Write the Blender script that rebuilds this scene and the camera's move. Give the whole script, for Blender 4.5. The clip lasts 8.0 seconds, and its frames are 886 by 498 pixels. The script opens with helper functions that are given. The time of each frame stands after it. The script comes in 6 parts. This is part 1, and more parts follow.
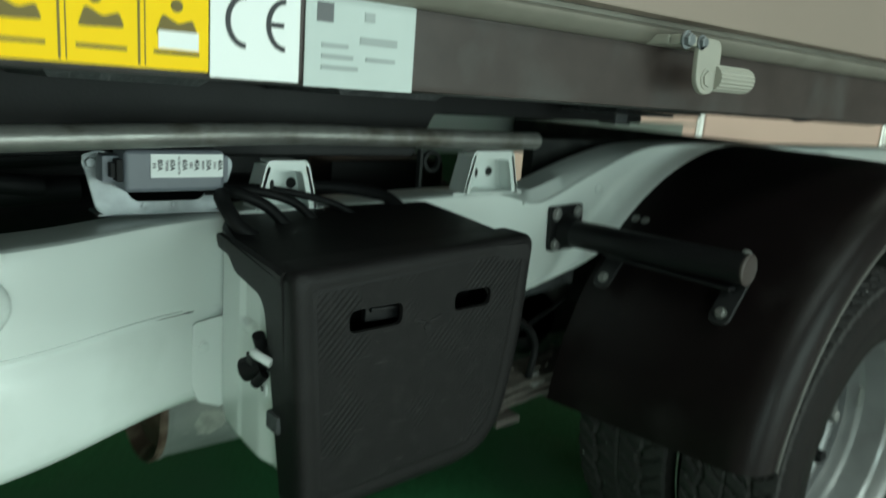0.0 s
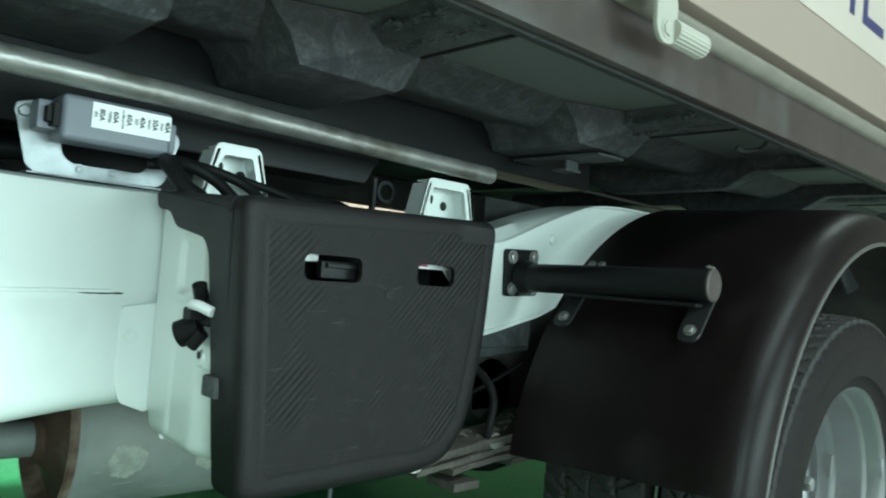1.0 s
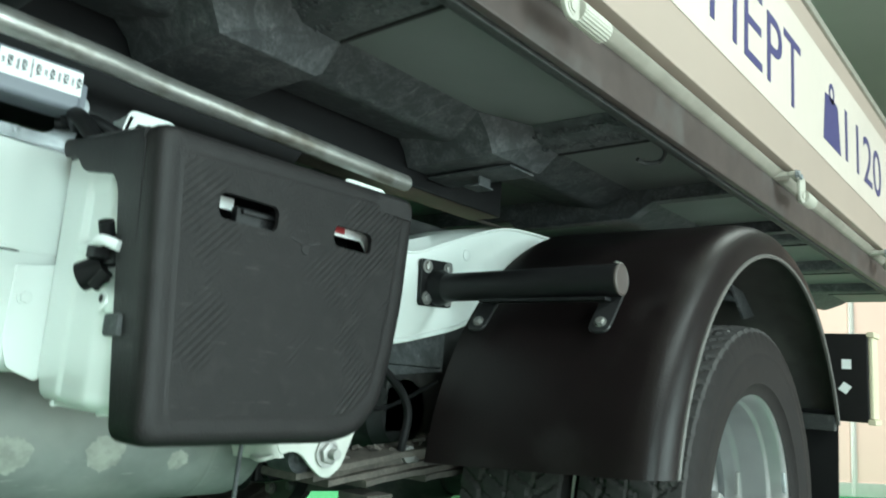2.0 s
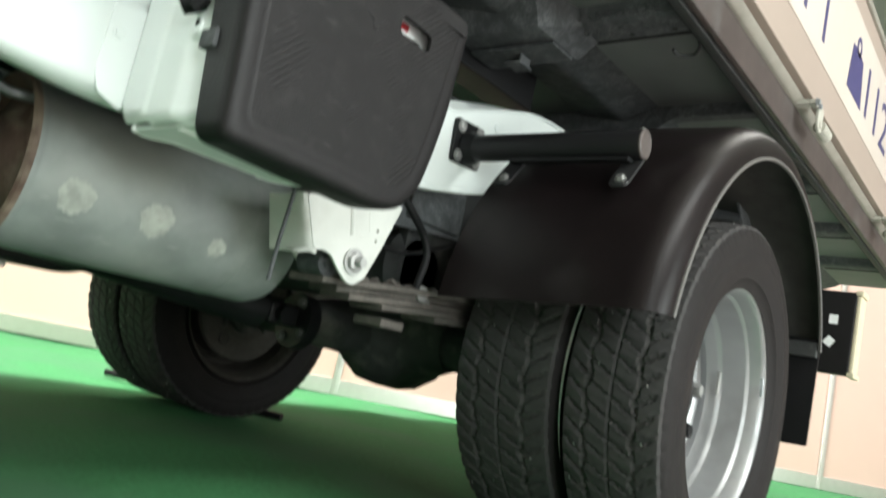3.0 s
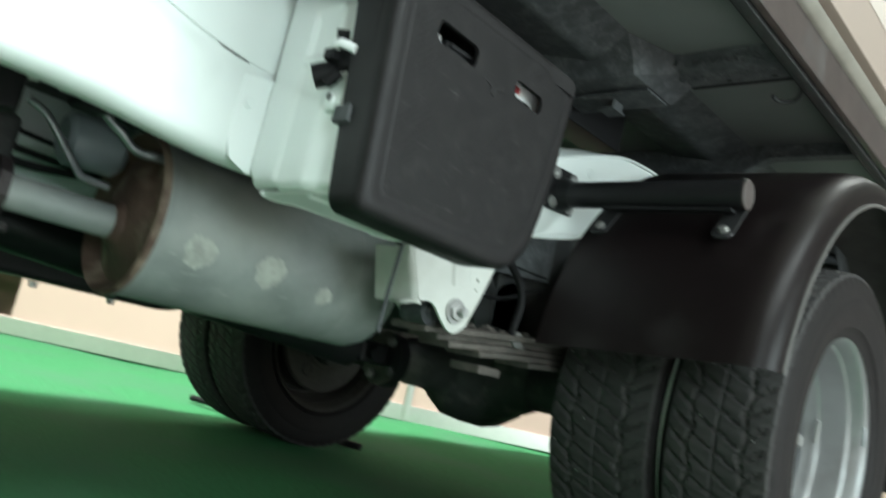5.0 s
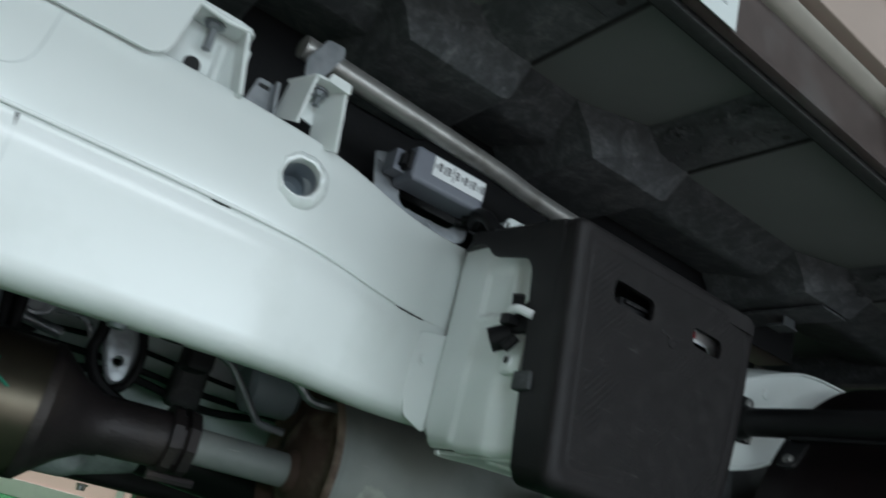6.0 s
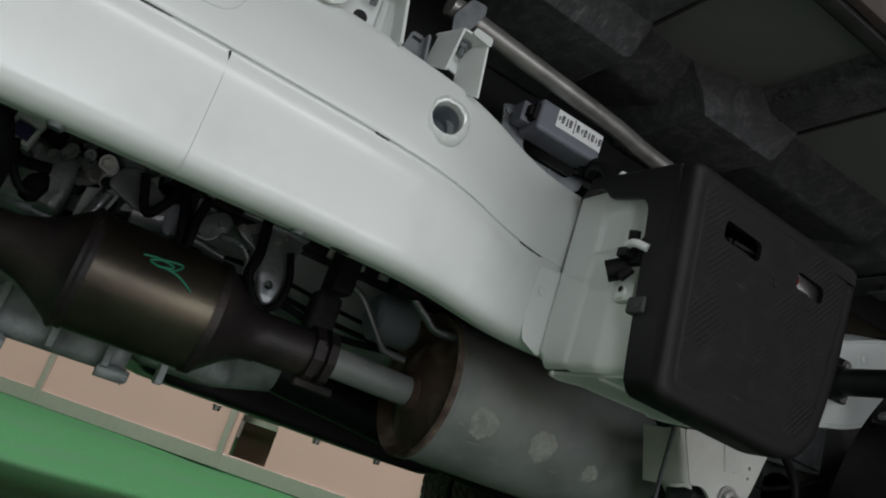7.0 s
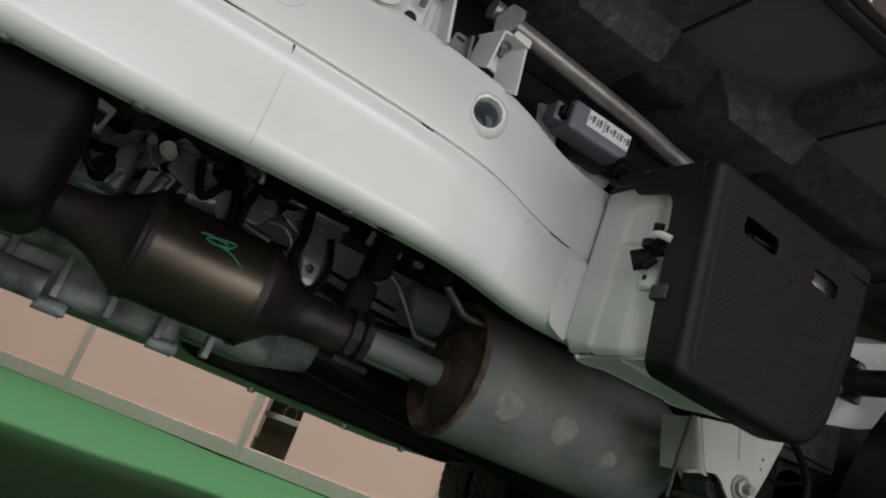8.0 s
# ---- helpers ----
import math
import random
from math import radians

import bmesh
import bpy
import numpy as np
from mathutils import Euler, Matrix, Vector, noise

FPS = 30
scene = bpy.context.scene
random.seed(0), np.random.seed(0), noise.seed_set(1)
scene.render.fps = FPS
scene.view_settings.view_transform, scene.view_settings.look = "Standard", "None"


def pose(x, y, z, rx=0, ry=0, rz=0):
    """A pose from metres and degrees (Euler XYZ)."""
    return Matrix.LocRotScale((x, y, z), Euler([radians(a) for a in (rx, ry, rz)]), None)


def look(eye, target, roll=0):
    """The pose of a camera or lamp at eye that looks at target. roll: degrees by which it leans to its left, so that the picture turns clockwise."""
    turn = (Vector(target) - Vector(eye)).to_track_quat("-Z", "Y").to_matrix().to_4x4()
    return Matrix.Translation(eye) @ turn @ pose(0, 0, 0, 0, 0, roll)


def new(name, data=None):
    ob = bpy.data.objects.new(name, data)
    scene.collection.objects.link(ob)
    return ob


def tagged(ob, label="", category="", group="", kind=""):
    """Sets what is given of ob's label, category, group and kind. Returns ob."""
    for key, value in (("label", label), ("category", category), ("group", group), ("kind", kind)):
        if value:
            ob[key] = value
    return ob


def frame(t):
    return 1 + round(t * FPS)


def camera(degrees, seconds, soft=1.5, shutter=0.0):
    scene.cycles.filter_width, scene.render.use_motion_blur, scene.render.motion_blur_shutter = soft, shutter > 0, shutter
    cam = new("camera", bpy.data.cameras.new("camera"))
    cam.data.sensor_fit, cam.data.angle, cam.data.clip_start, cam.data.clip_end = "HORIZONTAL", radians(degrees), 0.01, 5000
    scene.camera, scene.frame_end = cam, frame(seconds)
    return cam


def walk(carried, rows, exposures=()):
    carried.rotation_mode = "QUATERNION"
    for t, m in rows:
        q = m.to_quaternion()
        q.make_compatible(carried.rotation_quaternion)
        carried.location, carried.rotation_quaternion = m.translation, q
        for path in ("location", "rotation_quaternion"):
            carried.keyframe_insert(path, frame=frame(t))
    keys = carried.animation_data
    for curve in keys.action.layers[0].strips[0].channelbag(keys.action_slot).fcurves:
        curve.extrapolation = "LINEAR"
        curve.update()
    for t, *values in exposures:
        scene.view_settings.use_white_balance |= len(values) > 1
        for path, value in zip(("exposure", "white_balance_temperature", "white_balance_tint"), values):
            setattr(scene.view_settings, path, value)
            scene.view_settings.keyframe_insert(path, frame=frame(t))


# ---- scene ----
cam = camera(61.5, 8.0, soft=1.8, shutter=0.5)
PATH = [
    (0, (0.12, 0.105, 0.942), (1.353, 1.622, 0.52), 4.3),
    (0.5, (0.122, 0.138, 0.745), (1.433, 1.648, 0.798), 5.3),
    (1, (0.133, 0.138, 0.698), (1.496, 1.6, 0.775), 4.5),
    (1.2, (0.132, 0.139, 0.688), (1.535, 1.559, 0.809), 4.4),
    (2.3, (0.146, 0.144, 0.484), (1.655, 1.4, 0.867), 4.6),
    (2.5, (0.137, 0.145, 0.434), (1.624, 1.419, 0.844), 6.5),
    (3, (0.096, 0.125, 0.325), (1.602, 1.409, 0.614), 12.0),
    (3.5, (0.076, 0.108, 0.276), (1.618, 1.367, 0.465), 15.0),
    (4, (0.06, 0.113, 0.266), (1.617, 1.351, 0.467), 17.4),
    (4.2, (0.054, 0.125, 0.275), (1.611, 1.362, 0.493), 17.4),
    (5.3, (0.022, 0.184, 0.401), (1.285, 1.683, 0.799), 11.6),
    (5.5, (0.017, 0.197, 0.426), (1.182, 1.746, 0.919), 11.6),
    (6, (-0.03, 0.199, 0.432), (0.952, 1.807, 1.102), 14.5),
    (6.5, (-0.072, 0.173, 0.379), (0.774, 1.855, 1.053), 16.7),
    (7, (-0.096, 0.15, 0.331), (0.725, 1.881, 0.905), 18.7),
    (7.5, (-0.107, 0.122, 0.303), (0.706, 1.858, 0.874), 20.0),
    (8, (-0.127, 0.106, 0.279), (0.641, 1.86, 0.856), 21.0),
]
EXPOSURES = [(0.0, -1.0, 5900, -18), (0.5, -0.42, 5650, -18), (1.0, -0.08, 5480, -18), (2.3, 0.55, 5900, -9), (3.0, 0.55, 6300, 4), (4.2, 0.55, 6300, 9), (5.3, -0.1, 5750, -6), (6.0, -1.05, 5700, 6), (6.5, -1.42, 6000, 12), (7.0, -1.45, 6250, 14), (7.5, -1.42, 6400, 17), (8.0, -1.3, 6500, 19)]
walk(cam, [(t, look(eye, target, roll)) for t, eye, target, roll in PATH], EXPOSURES)

# ---- light ----
FLOOR = 0.02


def area_lamp(name, eye, target, sx, sy, watts, colour):
    data = bpy.data.lights.new(name, "AREA")
    data.shape, data.size, data.size_y, data.energy, data.color = "RECTANGLE", sx, sy, watts, colour
    ob = new(name, data)
    ob.matrix_world = look(eye, target)
    return ob


world = bpy.data.worlds.new("hall_air")
world.use_nodes = True
world.node_tree.nodes["Background"].inputs[0].default_value = (0.75, 0.85, 0.8, 1)
world.node_tree.nodes["Background"].inputs[1].default_value = 0.12
scene.world = world
# Low fill panel added to light the underside; no known source stands here.
area_lamp("unseen_light", (2.4, -4.3, 0.95), (0.9, 0.8, 0.8), 3.4, 1.7, 180, (0.97, 1.0, 0.98))
# Small added fill standing in for light from near the camera.
area_lamp("unseen_light", (-0.5, -1.65, 0.92), (0.2, 0.8, 0.6), 0.7, 0.7, 29, (0.94, 1.0, 0.99))
area_lamp("unseen_light", (0.6, -3.4, 4.7), (0.6, -3.2, 0.0), 5.0, 1.5, 330, (1.0, 0.97, 0.94))
area_lamp("unseen_light", (1.2, 2.1, 4.7), (1.2, 2.15, 0.0), 5.0, 0.4, 680, (1.0, 0.95, 0.88))
area_lamp("unseen_light", (5.2, 0.6, 4.6), (5.2, 0.6, 0.0), 2.0, 1.5, 95, (1.0, 0.93, 0.87))
area_lamp("unseen_light", (-3.5, 2.5, 4.6), (-3.5, 2.5, 0.0), 2.5, 1.5, 540, (1.0, 0.95, 0.88))


# ---- materials ----
def material(name, colour, rough=0.5, metal=0.0, vary=0.15, scale=30.0, bump=0.0, bump_scale=200.0, stain=None, stain_scale=4.0, stain_at=0.6, coat=0.0, spec=0.5):
    """Principled paint, plastic or metal with fine grain, broad blotches and relief."""
    m = bpy.data.materials.new(name)
    m.use_nodes = True
    nt = m.node_tree
    n, link = nt.nodes, nt.links.new
    p = n["Principled BSDF"]
    at = n.new("ShaderNodeTexCoord").outputs["Object"]
    fine = n.new("ShaderNodeTexNoise")
    fine.inputs["Scale"].default_value, fine.inputs["Detail"].default_value = scale, 6
    link(at, fine.inputs["Vector"])
    broad = n.new("ShaderNodeTexNoise")
    broad.inputs["Scale"].default_value, broad.inputs["Detail"].default_value = stain_scale, 8
    link(at, broad.inputs["Vector"])
    base = n.new("ShaderNodeMix")
    base.data_type = "RGBA"
    base.inputs["A"].default_value = (*[c * (1 - vary) for c in colour], 1)
    base.inputs["B"].default_value = (*[min(1, c * (1 + vary)) for c in colour], 1)
    link(fine.outputs["Fac"], base.inputs["Factor"])
    out = base.outputs["Result"]
    ramp = n.new("ShaderNodeValToRGB")
    ramp.color_ramp.elements[0].position, ramp.color_ramp.elements[1].position = stain_at - 0.08, stain_at + 0.1
    link(broad.outputs["Fac"], ramp.inputs["Fac"])
    if stain:
        over = n.new("ShaderNodeMix")
        over.data_type = "RGBA"
        over.inputs["B"].default_value = (*stain, 1)
        link(ramp.outputs["Color"], over.inputs["Factor"])
        link(out, over.inputs["A"])
        out = over.outputs["Result"]
    link(out, p.inputs["Base Color"])
    r = n.new("ShaderNodeMapRange")
    r.inputs["To Min"].default_value, r.inputs["To Max"].default_value = max(0.05, rough - 0.1), min(1, rough + 0.12)
    link(broad.outputs["Fac"], r.inputs["Value"])
    link(r.outputs["Result"], p.inputs["Roughness"])
    p.inputs["Metallic"].default_value = metal
    p.inputs["Coat Weight"].default_value, p.inputs["Coat Roughness"].default_value = coat, 0.2
    p.inputs["Specular IOR Level"].default_value = spec
    if bump:
        b = n.new("ShaderNodeBump")
        grain = n.new("ShaderNodeTexNoise")
        grain.inputs["Scale"].default_value, grain.inputs["Detail"].default_value = bump_scale, 4
        link(at, grain.inputs["Vector"])
        b.inputs["Strength"].default_value, b.inputs["Distance"].default_value = bump, 0.004
        link(grain.outputs["Fac"], b.inputs["Height"])
        link(b.outputs["Normal"], p.inputs["Normal"])
    return m


WHITE = material("white_chassis_paint", (0.74, 0.78, 0.76), 0.33, vary=0.03, scale=8, coat=0.45, stain=(0.62, 0.66, 0.63), stain_scale=5, stain_at=0.68, bump=0.05, bump_scale=25)
GLOSS_WHITE = material("glossy_white_sealer", (0.8, 0.84, 0.82), 0.16, vary=0.04, scale=8, coat=0.6, bump=0.1, bump_scale=30)
BLACK_PLASTIC = material("black_box_plastic", (0.011, 0.0102, 0.0106), 0.45, spec=0.2, vary=0.3, scale=40, bump=0.2, bump_scale=500, stain=(0.018, 0.0175, 0.0175), stain_scale=9, stain_at=0.68)
FENDER = material("black_mudguard_plastic", (0.0074, 0.0052, 0.0055), 0.36, spec=0.17, vary=0.25, scale=30, bump=0.12, bump_scale=300, stain=(0.018, 0.016, 0.016), stain_scale=6, stain_at=0.68)
BLACK_METAL = material("black_painted_steel", (0.0105, 0.0105, 0.0112), 0.42, spec=0.2, vary=0.2, scale=60, bump=0.1)
RUBBER = material("tyre_rubber", (0.038, 0.0365, 0.0365), 0.7, spec=0.2, vary=0.25, scale=50, bump=0.2, bump_scale=400, stain=(0.046, 0.044, 0.043), stain_scale=12, stain_at=0.6)
GROOVE = material("dusty_groove_rubber", (0.055, 0.053, 0.052), 0.85, spec=0.15, vary=0.4, scale=90, stain=(0.04, 0.039, 0.037), stain_scale=25, stain_at=0.55)
RIM = material("silver_wheel_paint", (0.34, 0.345, 0.35), 0.36, metal=0.6, vary=0.10, scale=20, stain=(0.25, 0.25, 0.25), stain_scale=7, stain_at=0.62, bump=0.08, bump_scale=50)
ZINC = material("galvanised_steel", (0.29, 0.305, 0.32), 0.42, metal=0.7, vary=0.25, scale=50, bump=0.08, bump_scale=120, stain=(0.2, 0.215, 0.225), stain_scale=30, stain_at=0.55)
TUBE_STEEL = material("dull_steel_tube", (0.28, 0.276, 0.262), 0.38, metal=0.6, bump=0.2, bump_scale=90, vary=0.4, scale=30, stain=(0.13, 0.116, 0.095), stain_scale=16, stain_at=0.58)
BOLT = material("worn_bolt_steel", (0.35, 0.35, 0.34), 0.45, metal=0.8, vary=0.2)
MUFFLER = material("aluminised_muffler_steel", (0.20, 0.215, 0.205), 0.6, metal=0.15, vary=0.4, scale=16, stain=(0.27, 0.283, 0.263), stain_scale=6, stain_at=0.56, bump=0.14, bump_scale=22)
RUST = material("rusty_steel", (0.075, 0.045, 0.033), 0.75, metal=0.2, vary=0.5, scale=25, stain=(0.24, 0.185, 0.14), stain_scale=14, stain_at=0.56, bump=0.3)
CAT = material("heat_browned_steel", (0.085, 0.072, 0.055), 0.31, metal=0.8, vary=0.4, scale=10, stain=(0.13, 0.112, 0.08), stain_scale=5, stain_at=0.55, bump=0.05, bump_scale=60)
WORN = material("worn_brown_plastic", (0.06, 0.048, 0.044), 0.55, vary=0.2, scale=60)
# Chassis white greyed down: the shade under the battery box put into colour.
HANGER = material("shade_greyed_white_steel", (0.46, 0.47, 0.44), 0.5, vary=0.16, scale=18, stain=(0.33, 0.32, 0.29), stain_scale=9, stain_at=0.64, bump=0.1, bump_scale=40)
# Guard plastic paled for dust and for the light falling inside the arch.
INSIDE = material("lit_dusty_guard_lining", (0.045, 0.045, 0.042), 0.8, spec=0.2, vary=0.35, scale=25, stain=(0.07, 0.068, 0.062), stain_scale=7, stain_at=0.6, bump=0.2, bump_scale=80)
CAT_DARK = material("dark_scaled_steel", (0.026, 0.0205, 0.021), 0.5, metal=0.3, vary=0.4, scale=20, bump=0.25, stain=(0.052, 0.041, 0.035), stain_scale=9, stain_at=0.58)


def dusty(name, colour, dust, rough=0.78):
    """Dark paint under a film of dry road dust: clots, rubbed streaks and bare spots."""
    m = bpy.data.materials.new(name)
    m.use_nodes = True
    n, link = m.node_tree.nodes, m.node_tree.links.new
    p = n["Principled BSDF"]
    at = n.new("ShaderNodeTexCoord").outputs["Object"]

    def noise(scale, detail, stretch=(1, 1, 1), warp=0.0):
        mp = n.new("ShaderNodeMapping")
        mp.inputs["Scale"].default_value = stretch
        link(at, mp.inputs["Vector"])
        t = n.new("ShaderNodeTexNoise")
        t.inputs["Scale"].default_value, t.inputs["Detail"].default_value, t.inputs["Distortion"].default_value = scale, detail, warp
        t.inputs["Roughness"].default_value = 0.62
        link(mp.outputs["Vector"], t.inputs["Vector"])
        return t.outputs["Fac"]

    def ramp(value, lo, hi, top=1.0):
        r = n.new("ShaderNodeMapRange")
        r.inputs["From Min"].default_value, r.inputs["From Max"].default_value, r.inputs["To Max"].default_value = lo, hi, top
        link(value, r.inputs["Value"])
        return r.outputs["Result"]

    def both(a, b, how):
        q = n.new("ShaderNodeMath")
        q.operation = how
        link(a, q.inputs[0])
        link(b, q.inputs[1])
        return q.outputs["Value"]

    grain = noise(170, 5)
    film = both(ramp(noise(26, 9, (1, 1, 1), 1.2), 0.42, 0.68, 0.55), ramp(grain, 0.3, 0.7), "MULTIPLY")
    streak = both(ramp(noise(1.0, 6, (110, 18, 40)), 0.56, 0.72, 0.6), ramp(noise(9, 3), 0.48, 0.6), "MULTIPLY")
    fac = both(film, streak, "MAXIMUM")
    mix = n.new("ShaderNodeMix")
    mix.data_type = "RGBA"
    mix.inputs["A"].default_value, mix.inputs["B"].default_value = (*colour, 1), (*dust, 1)
    link(fac, mix.inputs["Factor"])
    link(mix.outputs["Result"], p.inputs["Base Color"])
    rough_up = n.new("ShaderNodeMath")
    rough_up.inputs[1].default_value = rough - 0.12
    link(ramp(fac, 0.0, 1.0, 0.2), rough_up.inputs[0])
    link(rough_up.outputs["Value"], p.inputs["Roughness"])
    p.inputs["Specular IOR Level"].default_value = 0.3
    b = n.new("ShaderNodeBump")
    b.inputs["Strength"].default_value, b.inputs["Distance"].default_value = 0.5, 0.002
    link(both(grain, fac, "ADD"), b.inputs["Height"])
    link(b.outputs["Normal"], p.inputs["Normal"])
    return m


UNDER = dusty("dusty_underbody_paint", (0.046, 0.049, 0.052), (0.22, 0.23, 0.233))
WEB = dusty("dark_web_paint", (0.03, 0.032, 0.032), (0.10, 0.10, 0.095))
BRAKE_DUST = dusty("dusty_brown_iron", (0.05, 0.045, 0.04), (0.13, 0.12, 0.105))
BEAD = material("worn_grey_edge", (0.07, 0.066, 0.062), 0.5, vary=0.2, scale=40)
STRAP_METAL = material("worn_black_strap", (0.02, 0.02, 0.021), 0.33, spec=0.4, vary=0.25, scale=60)
BED_FLOOR = material("grey_green_floor_sheet", (0.125, 0.136, 0.129), 0.6, spec=0.28, vary=0.12, scale=9, stain=(0.115, 0.121, 0.115), stain_scale=2.2, stain_at=0.55, bump=0.08, bump_scale=40)
UNDER_DARK = material("dark_underbody_paint", (0.022, 0.023, 0.023), 0.65, spec=0.25, vary=0.35, scale=30, stain=(0.05, 0.05, 0.048), stain_scale=14, stain_at=0.6, bump=0.25, bump_scale=60)
AXLE_DUST = material("dusty_axle_paint", (0.046, 0.047, 0.046), 0.65, spec=0.25, vary=0.35, scale=30, stain=(0.12, 0.116, 0.105), stain_scale=12, stain_at=0.58, bump=0.25, bump_scale=60)
BED_RAIL = material("grey_brown_bed_rail", (0.054, 0.043, 0.040), 0.42, spec=0.28, vary=0.35, scale=26, stain=(0.075, 0.069, 0.066), stain_scale=11, stain_at=0.62)
BED_SIDE = material("cream_side_board", (0.29, 0.235, 0.2), 0.4, vary=0.05, scale=4, stain=(0.29, 0.235, 0.2), stain_scale=3, stain_at=0.6)
EXTRUSION = material("dull_aluminium_extrusion", (0.27, 0.255, 0.22), 0.5, metal=0.4, vary=0.15, scale=30, stain=(0.18, 0.165, 0.14), stain_scale=6, stain_at=0.6)
CARPET = material("green_hall_carpet", (0.052, 0.185, 0.075), 0.95, vary=0.45, scale=90, stain=(0.064, 0.172, 0.086), stain_scale=2.5, stain_at=0.55, bump=0.6, bump_scale=350, spec=0.1)
PANEL = material("cream_wall_panel", (0.52, 0.365, 0.312), 0.6, vary=0.03, scale=3, stain=(0.49, 0.345, 0.295), stain_scale=1.5, stain_at=0.6)
ALU = material("aluminium_profile", (0.6, 0.58, 0.55), 0.35, metal=0.8, vary=0.08)
GEAR = material("dirty_gearbox_alloy", (0.36, 0.39, 0.39), 0.55, metal=0.25, vary=0.5, scale=35, stain=(0.13, 0.14, 0.138), stain_scale=12, stain_at=0.55, bump=0.6, bump_scale=90)
ENGINE = material("cast_aluminium", (0.45, 0.475, 0.495), 0.3, metal=0.5, vary=0.4, scale=40, stain=(0.22, 0.23, 0.23), stain_scale=15, stain_at=0.57, bump=0.4, bump_scale=150)
OILY = material("oily_cast_alloy", (0.17, 0.185, 0.20), 0.24, metal=0.55, vary=0.5, scale=40, stain=(0.07, 0.072, 0.075), stain_scale=25, stain_at=0.52, bump=0.4, bump_scale=120)
SATIN = material("satin_cast_alloy", (0.33, 0.355, 0.37), 0.3, metal=0.65, vary=0.25, scale=30, stain=(0.17, 0.18, 0.19), stain_scale=20, stain_at=0.6, bump=0.25, bump_scale=110)
HOSE = material("black_hose_rubber", (0.008, 0.008, 0.0086), 0.55, spec=0.18, vary=0.2)
TUBE_PAINT = material("blue_grey_tube_paint", (0.25, 0.29, 0.32), 0.35, vary=0.08, scale=30)
GREY_BOX = material("grey_box_plastic", (0.16, 0.17, 0.20), 0.45, vary=0.08, scale=60)
LABEL = material("white_label_film", (0.78, 0.8, 0.8), 0.35, vary=0.02)
INK = material("dark_ink", (0.02, 0.02, 0.025), 0.5)
BLUE_INK = material("violet_blue_ink", (0.04, 0.036, 0.115), 0.45, vary=0.08)
STRIPE = material("white_stripe_film", (0.47, 0.415, 0.37), 0.35, vary=0.04)
YELLOW = material("yellow_sticker_film", (0.9, 0.6, 0.0), 0.4, vary=0.03, spec=0.15)
PLATE = material("pale_grey_plate_film", (0.5, 0.55, 0.54), 0.45, vary=0.06)
PRINT = material("grey_print", (0.12, 0.12, 0.13), 0.5)
PALE_PRINT = material("pale_grey_print", (0.34, 0.37, 0.37), 0.5)
FADED = material("faded_dark_print", (0.14, 0.10, 0.01), 0.5)
SIDEWALL = material("black_sidewall_rubber", (0.0125, 0.0108, 0.0108), 0.6, spec=0.14, vary=0.25, scale=50, bump=0.1, bump_scale=300)
SEAM = material("grey_sealed_seam", (0.58, 0.62, 0.61), 0.5, vary=0.3, scale=40)
GREEN_INK = material("green_marker", (0.02, 0.22, 0.13), 0.6)
HALL = material("plain_hall_wall", (0.6, 0.57, 0.52), 0.8, vary=0.05, scale=2)
# Neutral pale tone for the added reflector floor.
BOUNCE_FLOOR = material("pale_bounce_floor", (0.42, 0.39, 0.385), 0.5, vary=0.06, scale=3, stain=(0.33, 0.31, 0.305), stain_scale=1.0)
CEIL = material("hall_ceiling", (0.6, 0.6, 0.55), 0.8, vary=0.05, scale=2)
DARK = material("dark_cavity", (0.012, 0.012, 0.012), 0.8)
SHIELD = material("grey_pressed_sheet", (0.6, 0.65, 0.65), 0.45, metal=0.2, vary=0.15, scale=20, stain=(0.38, 0.42, 0.42), stain_scale=9, stain_at=0.58, bump=0.1, bump_scale=60)
LEAF = dusty("dusty_leaf_steel", (0.062, 0.056, 0.05), (0.21, 0.185, 0.16), 0.9)


def add_ribs(m, pitch, depth):
    """Diagonal moulded ribs, worn away in places."""
    n, link = m.node_tree.nodes, m.node_tree.links.new
    p = n["Principled BSDF"]
    co = n.new("ShaderNodeTexCoord")
    mp = n.new("ShaderNodeMapping")
    mp.inputs["Scale"].default_value = (1, 0.02, -1)
    link(co.outputs["Object"], mp.inputs["Vector"])
    wave = n.new("ShaderNodeTexWave")
    wave.bands_direction = "DIAGONAL"
    wave.inputs["Scale"].default_value, wave.inputs["Distortion"].default_value = 0.63 / pitch, 0.5
    link(mp.outputs["Vector"], wave.inputs["Vector"])
    worn = n.new("ShaderNodeTexNoise")
    worn.inputs["Scale"].default_value, worn.inputs["Detail"].default_value = 14, 5
    link(co.outputs["Object"], worn.inputs["Vector"])
    mask = n.new("ShaderNodeMapRange")
    mask.inputs["From Min"].default_value, mask.inputs["From Max"].default_value = 0.45, 0.6
    link(worn.outputs["Fac"], mask.inputs["Value"])
    mul = n.new("ShaderNodeMath")
    mul.operation = "MULTIPLY"
    link(wave.outputs["Fac"], mul.inputs[0])
    link(mask.outputs["Result"], mul.inputs[1])
    b = n.new("ShaderNodeBump")
    b.inputs["Strength"].default_value, b.inputs["Distance"].default_value = 0.9, depth
    link(mul.outputs["Value"], b.inputs["Height"])
    old = p.inputs["Normal"].links
    if old:
        link(old[0].from_socket, b.inputs["Normal"])
    link(b.outputs["Normal"], p.inputs["Normal"])
    return m


